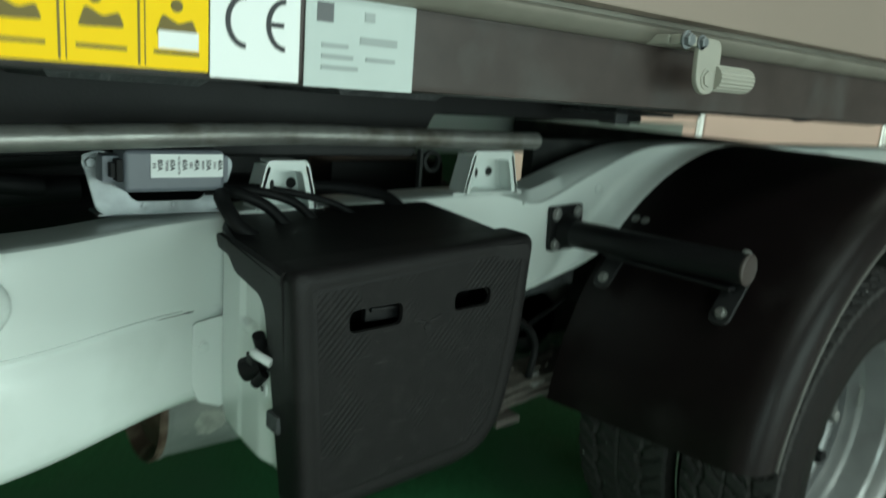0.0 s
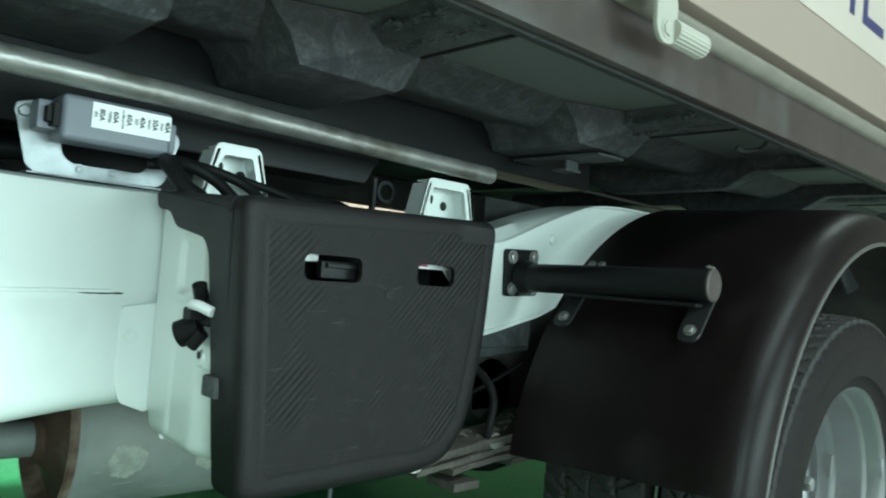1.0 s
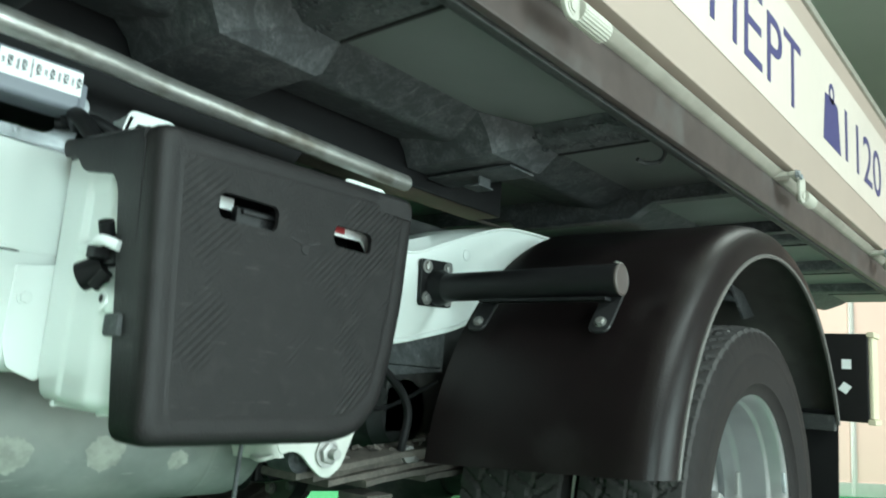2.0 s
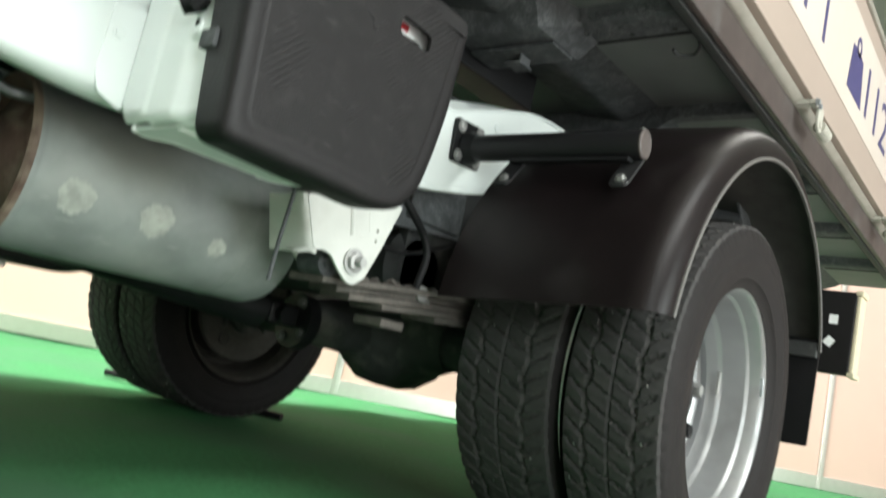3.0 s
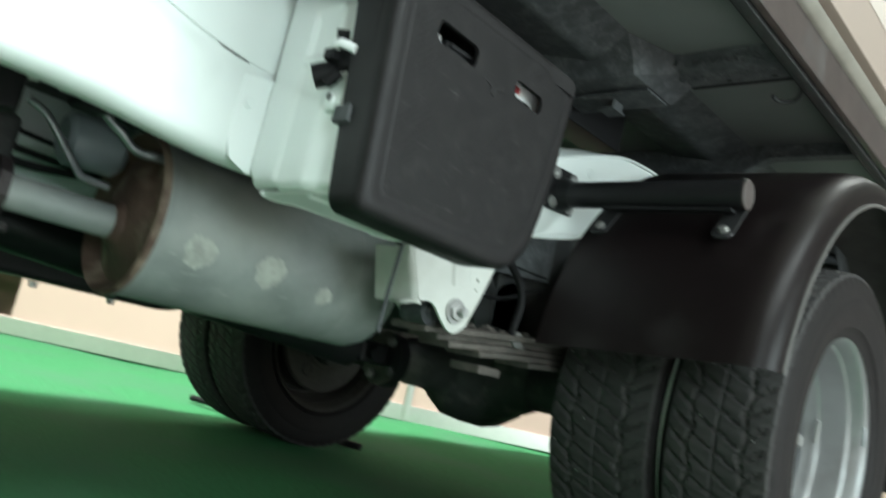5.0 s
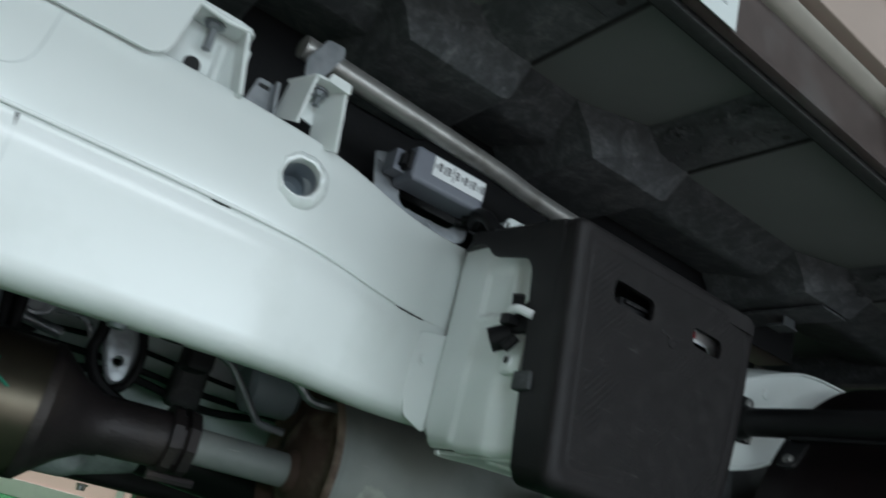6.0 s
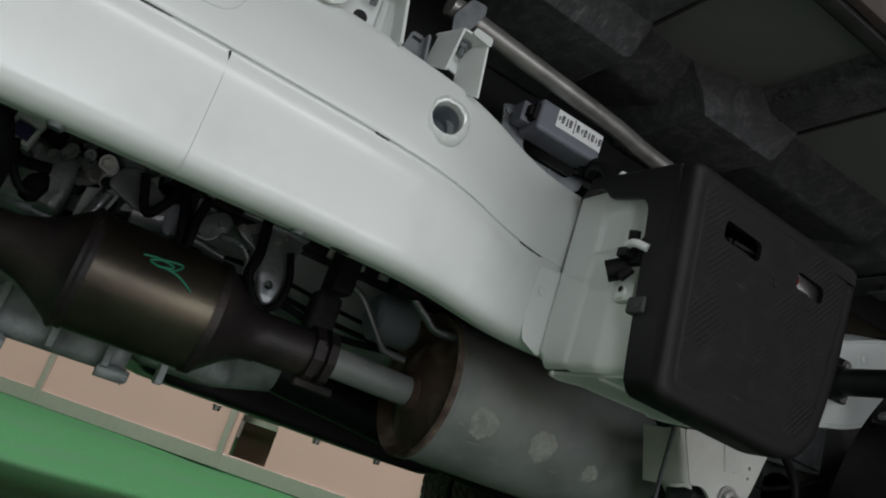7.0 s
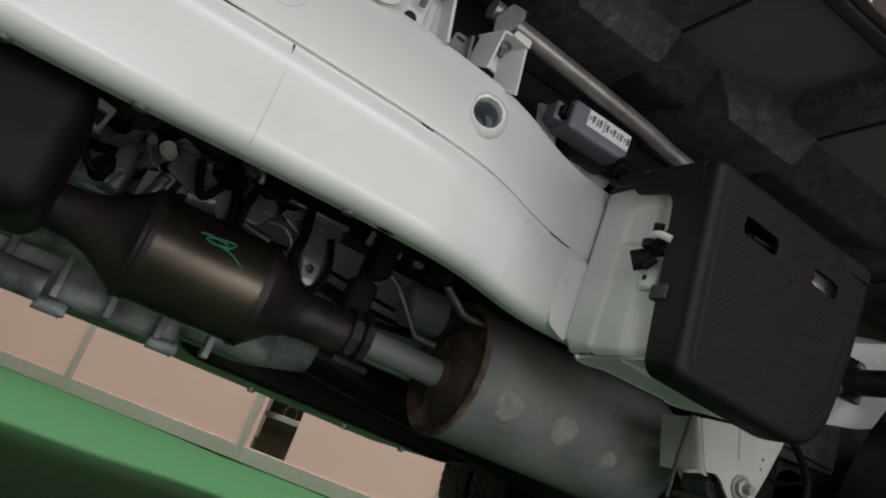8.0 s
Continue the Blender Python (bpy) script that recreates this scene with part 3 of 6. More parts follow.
part("pocket_top", join(sheet(rounded([(-0.9, 0.85), (0.09, 0.85), (0.104, 0.858), (0.106, 0.892), (-0.9, 0.892)], 0.008), at_z(0.820), 0.004, bev=0.001), tube([(0.047, 0.8515, 0.8205), (0.075, 0.8515, 0.8175), (0.09, 0.852, 0.8195), (0.098, 0.855, 0.8215)], 0.0032, 8)), WHITE, side_plate)
part("pocket_rib", tube([(0.088, 0.8865, 0.758), (0.086, 0.8865, 0.808)], 0.006, 10), WHITE, side_plate)
part("pocket_bolt", join(bolt((0.068, 0.872, 0.819), (0, 0, -1), 0.0075, 0.007), tube([(0.068, 0.872, 0.817), (0.069, 0.872, 0.790)], 0.0045, 10)), ZINC, side_plate)
part("pocket_hole", lathe([(0, 0), (0, 0.0085)], (0.064, 0.8855, 0.776), (0, -1, 0), 20), DARK, side_plate)
part("pocket_hole", lathe([(0, 0), (0, 1)], (0, 0, 0), (1, 0, 0), 20), LABEL, side_plate).matrix_basis = Matrix.Translation((0.1015, 0.872, 0.784)) @ Matrix.Diagonal((1, 0.0025, 0.006, 1))
tab = part("tab", join(sheet(rounded([(0.124, 0.768), (0.131, 0.807), (0.148, 0.807), (0.154, 0.768)], 0.005), at_y(0.90), 0.003), grid([[(0.1475, y, 0.806), (0.151, y, 0.806), (0.157, y, 0.766), (0.1535, y, 0.766)] for y in (0.888, 0.902)], True, True)), ZINC, truck, "small folded grey steel tab")
part("tab_slot", box(0.133, 0.145, 0.8985, 0.8995, 0.797, 0.801, 0), UNDER_DARK, tab)


def stand(x0, x1, z0, z1, y, depth, taper):
    """A folded steel stand: two cheeks and a top, open to the front."""
    xa, xb = x0 + taper, x1 - taper
    zc = z1 - 0.008
    bar = lambda p, q, d: grid([[(p, y, z0), (q, y, zc), (q, y + depth, zc), (p, y + depth, z0)], [(p + d, y, z0), (q + d, y, zc), (q + d, y + depth, zc), (p + d, y + depth, z0)]], True, True)
    face = rounded([(x0, z0), (xa, z1), (xb, z1), (x1, z0)], 0.009, 5)
    hole = rounded([(x0 + 0.013, z0 + 0.002), (xa + 0.010, z1 - 0.014), (xb - 0.010, z1 - 0.014), (x1 - 0.013, z0 + 0.002)], 0.005, 4)
    return join(bar(x0 + 0.001, xa + 0.001, 0.004), bar(x1 - 0.001, xb - 0.001, -0.004), sheet([(x0 + 0.002, z0), (x1 - 0.002, z0), (xb - 0.002, zc), (xa + 0.002, zc)], at_y(y + depth - 0.004), 0.004),
                box(xa + 0.008, xb - 0.008, y + 0.001, y + depth, z1 - 0.005, z1 - 0.001, 0.0015), sheet(face, at_y(y), 0.0035, [hole], bev=0.0008))


for x0, x1, z0, z1, y in ((0.512, 0.602, 0.772, 0.838, 0.965), (0.868, 0.985, 0.781, 0.85, 0.985)):
    b = part("stand_bracket", stand(x0, x1, z0, z1, y, 0.04, 0.016), WHITE, truck, "white folded steel stand bracket")
    part("bracket_foot", box(x0 - 0.02, x1 + 0.01, y, y + 0.05, z0 - 0.001, z0 + 0.004, 0.0015), WHITE, b)
    part("bracket_hole", lathe([(0, 0), (0, 0.0075)], ((x0 + x1) / 2 + 0.022, y + 0.0355, z0 + 0.032), (0, -1, 0), 18), DARK, b)
    part("bracket_hole", lathe([(0, 0), (0, 1)], (0, 0, 0), (0, -1, 0), 18), DARK, b).matrix_basis = Matrix.Translation((x0 + 0.0225, y - 0.0005, z0 + 0.035)) @ Matrix.Diagonal((0.003, 1, 0.007, 1))
CHEEKS = ((0.171, 0.762, 0.176, 0.820, -0.013), (0.220, 0.752, 0.211, 0.820, -0.017))
b = part("tube_bracket", join(*[grid([[(x0 + k * t, y, z0 + 0.012 * t), (x0 + 0.003 + k * t, y, z0 + 0.012 * t), (x1 + 0.003 + k * t, y, z1), (x1 + k * t, y, z1)] for y, t in ((0.862, 0.0), (0.90, 1.0))], True, True) for x0, z0, x1, z1, k in CHEEKS],
                             sheet(rounded([(0.176, 0.861), (0.214, 0.858), (0.203, 0.905), (0.16, 0.905)], 0.004), at_z(0.8195), 0.0035, bev=0.001), sheet(rounded([(0.187, 0.819), (0.215, 0.816), (0.214, 0.828), (0.19, 0.829)], 0.003), at_y(0.857), 0.003)), WHITE, truck, "white folded bracket carrying the steel tube")
part("bracket_bolt", join(bolt((0.191, 0.884, 0.8185), (0, 0, -1), 0.0075, 0.009), tube([(0.191, 0.884, 0.815), (0.191, 0.884, 0.80)], 0.004, 10)), ZINC, b)
part("bracket_back", sheet([(0.175, 0.79), (0.20, 0.785), (0.198, 0.82), (0.166, 0.82)], at_y(0.899), 0.003), WHITE, b)
part("tube_clip", sheet(rounded([(0.170, 0.824), (0.186, 0.824), (0.205, 0.868), (0.203, 0.880), (0.182, 0.878), (0.166, 0.845)], 0.004), at_y(0.8815), 0.0035, bev=0.001), ZINC, b)

# steel tube along the rail
steel_tube = part("steel_tube", tube(curve([(0.162, 0.898, 0.864), (0.45, 0.932, 0.8715), (0.56, 0.95, 0.8725), (0.75, 0.96, 0.8705), (1.002, 0.972, 0.8685)], 6), 0.0135, 20), TUBE_STEEL, truck, "long dull galvanised steel tube")
part("tube_tip", lathe([(0.0, 0.0135), (0.004, 0.0125), (0.004, 0.008), (-0.01, 0.007), (-0.01, 0)], (1.0, 0.9719, 0.8685), (0.25, 0.012, 0), 20), ZINC, steel_tube)

# fuse box
plate_out = [(0.318, 0.842), (0.337, 0.848), (0.36, 0.842), (0.367, 0.796), (0.377, 0.788), (0.449, 0.788), (0.459, 0.797), (0.465, 0.84), (0.488, 0.84), (0.492, 0.83), (0.478, 0.782), (0.47, 0.775), (0.345, 0.772), (0.333, 0.779)]
fuse_box = part("fuse_box", join(box(0.35, 0.462, 0.937, 0.985, 0.806, 0.853, 0.006, 3), box(0.332, 0.352, 0.955, 0.982, 0.815, 0.845, 0.003), box(0.46, 0.474, 0.955, 0.982, 0.812, 0.845, 0.003)), GREY_BOX, truck, "grey plastic fuse box with printed white label on zinc bracket")
part("fuse_bracket", join(sheet(rounded(plate_out, 0.006, 4), at_y(0.986), 0.003, bev=0.0008), box(0.335, 0.475, 0.986, 1.03, 0.772, 0.775, 0.001)), ZINC, fuse_box, "bright zinc-plated bracket")
part("bracket_bolt", bolt((0.3275, 0.986, 0.834), (0, -1, 0), 0.0065, 0.006), ZINC, fuse_box)
part("bracket_bolt", bolt((0.42, 0.986, 0.783), (0, -1, 0), 0.004, 0.003), ZINC, fuse_box)
part("bracket_bolt", bolt((0.385, 0.986, 0.783), (0, -1, 0), 0.004, 0.003), ZINC, fuse_box)
part("latch", join(box(0.343, 0.35, 0.94, 0.96, 0.818, 0.842, 0.001), box(0.338, 0.346, 0.944, 0.957, 0.822, 0.838, 0.001)), HOSE, fuse_box)
label = part("label", box(0.3775, 0.459, 0.9358, 0.9368, 0.8225, 0.8485, 0), LABEL, fuse_box, "white label with rotated fuse ratings")
for n, (amp, use) in enumerate((("80A", "EPS"), ("60A", "TIPPER"), ("60A", "ALTERNATOR"), ("40A", "ESC"), ("50A", "MAIN"), ("40A", "FAN"))):
    x = 0.3775 + (n + 0.5) * 0.0136
    words("rating", amp, Matrix.Translation((x + 0.0028, 0.9354, 0.8365)) @ pose(0, 0, 0, 90, 90, 0), 0.0074, INK, label)
    words("circuit", use, Matrix.Translation((x - 0.0035, 0.9354, 0.836)) @ pose(0, 0, 0, 90, 90, 0), 0.0032 if len(use) > 6 else 0.0042, PRINT, label)

# cables to the battery box
loom = part("cable_loom", tube(curve([(0.47, 0.96, 0.80), (0.455, 0.93, 0.80), (0.452, 0.905, 0.79), (0.46, 0.89, 0.772), (0.475, 0.88, 0.76)], 6), 0.009, 12), HOSE, truck, "black cables looping over the rail into the battery box")
for pts, r in (([(0.46, 0.97, 0.805), (0.48, 0.94, 0.802), (0.51, 0.925, 0.787), (0.53, 0.91, 0.765)], 0.007), ([(0.455, 0.98, 0.80), (0.5, 0.955, 0.803), (0.55, 0.94, 0.79), (0.575, 0.92, 0.766)], 0.006),
               ([(0.46, 0.985, 0.806), (0.54, 0.97, 0.80), (0.61, 0.95, 0.785), (0.64, 0.93, 0.768)], 0.005), ([(0.60, 1.08, 0.79), (0.68, 1.03, 0.79), (0.72, 0.99, 0.784), (0.735, 0.955, 0.766)], 0.009),
               ([(0.3, 1.1, 0.79), (0.2, 1.08, 0.80), (0.05, 1.06, 0.79), (-0.2, 1.05, 0.80)], 0.012), ([(0.35, 1.15, 0.78), (0.2, 1.13, 0.775), (0.0, 1.11, 0.78), (-0.2, 1.1, 0.77)], 0.016), ([(0.4, 1.2, 0.82), (0.2, 1.2, 0.81), (0.0, 1.18, 0.815), (-0.2, 1.16, 0.81)], 0.014)):
    part("cable", tube(curve(pts, 6), r, 12), HOSE, loom)

# battery box
def face_y(x):
    return 0.731 + (x - 0.519) * 0.08


cover_out = rounded([(0.442, 0.758), (0.801, 0.770), (0.793, 0.64), (0.781, 0.575), (0.767, 0.523), (0.735, 0.489), (0.69, 0.480), (0.462, 0.482)], 0.018, 6)
cc = Vector((0.6, 0.63))


def inset(d):
    out = []
    for p in cover_out:
        v = Vector(p) - cc
        out.append(tuple(cc + v * (1 - d / v.length)))
    return out


def at_face(loop, dy):
    return [(u, face_y(u) + dy, v) for u, v in loop]


def slot(x0, x1, z0, z1):
    return rounded([(x0, z0), (x1, z0), (x1, z1), (x0, z1)], 0.009, 5)


SLOTS = [slot(0.512, 0.583, 0.686, 0.711), slot(0.662, 0.722, 0.688, 0.711)]
sides = grid([at_face(inset(d), dy) for d, dy in ((0.034, 0.0), (0.03, 0.0007), (0.026, 0.0005), (0.018, 0.0), (0.010, 0.001), (0.004, 0.005), (0.001, 0.010), (0.0, 0.018), (0.0, 0.05))], True)
front = sheet(inset(0.034), lambda u, v, w: (u, face_y(u) + w, v), 0.006, SLOTS)
battery_box = part("battery_box", front, BOX_FACE, truck, "scuffed black ribbed plastic battery box cover")
part("cover_rim", sides, BLACK_PLASTIC, battery_box)
def lean(z):
    return 0.0245 - 0.09 * (z - 0.49)


side_out = rounded([(0.745, 0.745), (0.90, 0.765), (0.908, 0.762), (0.906, 0.747), (0.876, 0.744), (0.862, 0.728), (0.80, 0.718), (0.79, 0.705), (0.786, 0.628), (0.784, 0.53), (0.782, 0.492), (0.76, 0.488)], 0.008, 4)
part("cover_side", sheet(side_out, lambda u, v, w: (0.4395 + lean(v) + w, u, v), 0.006, bev=0.0015), BLACK_PLASTIC, battery_box)
rows = []
for y, z in ((0.748, 0.7545), (0.765, 0.757), (0.80, 0.7595), (0.87, 0.7645), (0.93, 0.768), (0.972, 0.77)):
    t = (y - 0.748) / 0.224
    xl = 0.4415 if y < 0.9 else 0.4415 + (y - 0.9) * 0.5
    rows.append([(xl, y, z - 0.012), (xl, y, z - 0.004), (xl + 0.004, y, z), (0.60, y, z + 0.005), (0.776 + 0.008 * t, y, z + 0.006), (0.784 + 0.008 * t, y, z), (0.784 + 0.008 * t, y, z - 0.014)])
part("cover_top", grid(rows, True, True), BLACK_PLASTIC, battery_box)
part("cover_right_side", box(0.774, 0.781, 0.775, 0.97, 0.60, 0.757, 0.002), BLACK_PLASTIC, battery_box)
part("battery", box(0.485, 0.745, 0.812, 0.93, 0.515, 0.735, 0.004), BLACK_METAL, battery_box)
part("handle", join(box(0.545, 0.60, 0.752, 0.762, 0.688, 0.706, 0.002), box(0.55, 0.595, 0.748, 0.753, 0.699, 0.704, 0.001)), BLACK_METAL, battery_box)
part("tag", box(0.536, 0.552, 0.769, 0.771, 0.704, 0.716, 0.0005), LABEL, battery_box, "white tag inside the slot")
part("tag", sheet(rounded([(0.684, 0.7065), (0.747, 0.7065), (0.747, 0.723), (0.741, 0.729), (0.684, 0.729)], 0.002), at_y(0.772), 0.002), LABEL, battery_box, "white tag inside the slot")
part("tag", sheet([(0.728, 0.7065), (0.758, 0.7065), (0.758, 0.684), (0.748, 0.684)], at_y(0.772), 0.002), LABEL, battery_box, "folded white tag corner inside the slot")
part("tag", box(0.684, 0.699, 0.768, 0.771, 0.709, 0.7175, 0.0005), DULL_RED, battery_box, "red tag inside the slot")
part("emblem", join(*[turned(box(-0.008, 0.008, -0.001, 0.001, -0.0025, 0.0025, 0.0008), Matrix.Translation((0.622 + dx, face_y(0.622 + dx), 0.684)) @ pose(0, 0, 0, 0, t, 0)) for dx, t in ((-0.012, 18), (0.012, -18))], lathe([(0.001, 0.006), (-0.001, 0.005), (-0.001, 0)], (0.622, face_y(0.622), 0.676), (0, 1, 0), 20)), BLACK_PLASTIC, battery_box, "faint moulded winged mark")
# white bracket beside and under the box
PLAN_X = [(0.77, 0.472), (0.812, 0.4715), (0.818, 0.4705), (0.836, 0.4645), (0.842, 0.4640), (0.884, 0.4655), (0.888, 0.4655), (0.894, 0.4635), (0.90, 0.4635), (0.952, 0.4680), (0.958, 0.4700), (0.963, 0.4735)]


def ramp(a, b, v):
    t = max(0.0, min(1.0, (v - a) / (b - a)))
    return t * t * (3 - 2 * t)


def press(y, z):
    """Relief of the pressed side plate: an open pocket with a rolled rim, and a small lip under it."""
    pocket = ramp(0.893, 0.888, y) * ramp(0.838, 0.843, y) * ramp(0.660, 0.666, z) * ramp(0.722, 0.714, z)
    rim = ramp(0.826, 0.833, y) * ramp(0.846, 0.839, y) * ramp(0.655, 0.663, z) * ramp(0.726, 0.718, z)
    lip = ramp(0.896, 0.889, y) * ramp(0.862, 0.868, y) * ramp(0.650, 0.656, z) * ramp(0.668, 0.662, z)
    return 0.0035 * pocket - 0.003 * rim - 0.004 * lip


def side_plate_rows():
    rows = []
    for k in range(65):
        y = 0.963 - 0.193 * k / 64
        low = 0.5225 - 0.014 * ramp(0.950, 0.940, y) - 0.003 * ramp(0.894, 0.884, y)
        high = 0.757 - 0.010 * ramp(0.90, 0.86, y) - 0.015 * ramp(0.86, 0.82, y)
        zs = [low + (high - low) * i / 60 for i in range(61)]
        face = [(lerp_table(y, PLAN_X) + press(y, z) + 0.006 * ramp(low + 0.008, low, z) ** 2, y, z) for z in zs]
        rows.append(face + [(x + 0.004, y, z) for x, y, z in reversed(face)])
    return rows


box_bracket = part("box_bracket", grid(side_plate_rows(), True, True), WHITE, truck, "white pressed steel bracket holding the battery box")
part("flange", sheet(rounded([(0.434, 0.640), (0.432, 0.560), (0.440, 0.536), (0.468, 0.524), (0.474, 0.527), (0.474, 0.646)], 0.005), at_y(0.9605), 0.004, bev=0.001), WHITE, box_bracket)
TRAY = rounded([(0.477, 0.79), (0.477, 0.934), (0.500, 0.940), (0.519, 0.918), (0.640, 0.914), (0.645, 0.926), (0.672, 0.920), (0.690, 0.880), (0.735, 0.850), (0.742, 0.79)], 0.008)
tray_z = lambda x: 0.5025 + 0.03 * max(0.0, x - 0.62)
part("tray", sheet(TRAY, lambda u, v, w: (u, v, tray_z(u) + w), 0.005, [rounded([(x, 0.846), (x + 0.026, 0.846), (x + 0.026, 0.853), (x, 0.853)], 0.003, 3) for x in (0.519, 0.584, 0.645)], bev=0.0012), WHITE, box_bracket)
part("rolled_edge", tube([(u, v, tray_z(u) + 0.002) for u, v in TRAY[6:-5]], 0.0035, 8), WHITE, box_bracket)
part("tray_fold", tube([(0.480, 0.838, 0.5025), (0.56, 0.838, 0.5025), (0.66, 0.838, 0.5035), (0.72, 0.832, 0.505)], 0.0035, 8), WHITE, box_bracket)
part("tray_lip", box(0.482, 0.70, 0.766, 0.77, 0.485, 0.51, 0.001), WHITE, box_bracket)
part("boss", join(box(0.4605, 0.473, 0.797, 0.830, 0.592, 0.648, 0.004), lathe([(0, 0.009), (0.002, 0.008), (0.003, 0.0)], (0.4605, 0.818, 0.603), (-1, 0, 0), 18)), WHITE, box_bracket)
part("boss_hole", lathe([(0, 0), (0, 0.004)], (0.457, 0.816, 0.606), (-1, 0, 0), 14), DARK, box_bracket)
part("rail_bolt", bolt((0.447, 0.9605, 0.608), (0.1, -1, 0), 0.0065, 0.003), WHITE, box_bracket)
CO = Matrix.Translation((0.033, 0.004, 0.0))
connector = part("connector", turned(join(tube([(0.425, 0.812, 0.634), (0.41, 0.828, 0.624)], 0.0135, 14), box(0.418, 0.44, 0.785, 0.818, 0.635, 0.662, 0.003), tube([(0.43, 0.80, 0.66), (0.432, 0.79, 0.672)], 0.008, 12)), CO), HOSE, truck, "black plug connector with white strap")
part("strap", turned(tube(curve([(0.449, 0.812, 0.645), (0.441, 0.803, 0.654), (0.440, 0.790, 0.655), (0.448, 0.776, 0.650)], 5), 0.005, 10), Matrix.Identity(4)), LABEL, connector)
part("plug_latch", join(box(0.437, 0.452, 0.80, 0.816, 0.640, 0.652, 0.002), tube([(0.450, 0.805, 0.66), (0.444, 0.80, 0.674)], 0.007, 12), tube([(0.452, 0.80, 0.629), (0.446, 0.81, 0.615)], 0.006, 12)), HOSE, connector)
part("clip", box(0.45, 0.463, 0.765, 0.792, 0.572, 0.592, 0.003), UNDER, battery_box, "grey rubber clip")

# spring hanger and leaf spring
hang_out = rounded([(0.758, 0.517), (0.955, 0.554), (0.926, 0.475), (0.903, 0.422), (0.882, 0.407), (0.866, 0.409), (0.846, 0.424), (0.828, 0.441), (0.812, 0.446), (0.792, 0.441)], 0.008, 4)
hanger = part("spring_hanger", sheet(hang_out, at_y(0.958), 0.006, [circle(0.91, 0.500, 0.003, 10), circle(0.91, 0.484, 0.0025, 10)], bev=0.0012), HANGER, truck, "white pressed steel spring hanger, greyed for the shade it stands in")
part("inner_cheek", sheet(rounded([(0.80, 0.51), (0.95, 0.55), (0.90, 0.45), (0.870, 0.410), (0.852, 0.412), (0.812, 0.444)], 0.008), at_y(1.035), 0.005), HANGER, hanger)
facet = [(0.762, 0.961), (0.757, 0.9595), (0.752, 0.962), (0.749, 0.968), (0.747, 0.985), (0.7455, 1.03)]
rows = []
for k in range(9):
    z = 0.437 + 0.079 * k / 8
    shift = 0.036 * (0.516 - z) / 0.079
    front = [(x + shift * (1.0 - 0.35 * (y - 0.96) / 0.07), y, z - 0.004 * (y > 0.98)) for x, y in facet]
    rows.append(front + [(x + 0.005, y + 0.002, z) for x, y, z in reversed(front)])
part("side_facet", grid(rows, True, True), HANGER, hanger)
part("rolled_edge", tube(curve([(0.786, 0.962, 0.440), (0.772, 0.975, 0.434), (0.778, 1.0, 0.436), (0.80, 1.025, 0.440)], 5), 0.003, 8), HANGER, hanger)
part("crease", tube([(0.844, 0.9605, 0.533), (0.859, 0.9605, 0.481)], 0.0055, 10), HANGER, hanger)
part("crease", tube(curve([(0.884, 0.9595, 0.526), (0.890, 0.9595, 0.505), (0.892, 0.9595, 0.493), (0.876, 0.9595, 0.484)], 4), 0.0022, 8), HANGER, hanger)
part("hanger_bolt", join(bolt((0.872, 0.957, 0.442), (0, -1, 0), 0.015, 0.011), lathe([(0, 0.0185), (0.003, 0.0185), (0.003, 0)], (0.872, 0.958, 0.442), (0, -1, 0), 24), tube([(0.872, 0.95, 0.442), (0.872, 0.934, 0.442)], 0.0075, 12)), BOLT, hanger)
part("bush", lathe([(-0.022, 0.0), (-0.024, 0.007), (-0.018, 0.009), (-0.018, 0.018), (-0.022, 0.0215), (0.03, 0.0215), (0.03, 0)], (0.848, 1.005, 0.433), (0, 1, 0), 28), UNDER, hanger, "grey rubber spring bush")
part("drain_rod", tube([(0.728, 0.95, 0.512), (0.722, 0.95, 0.44), (0.720, 0.95, 0.382)], 0.003, 8), UNDER, hanger)


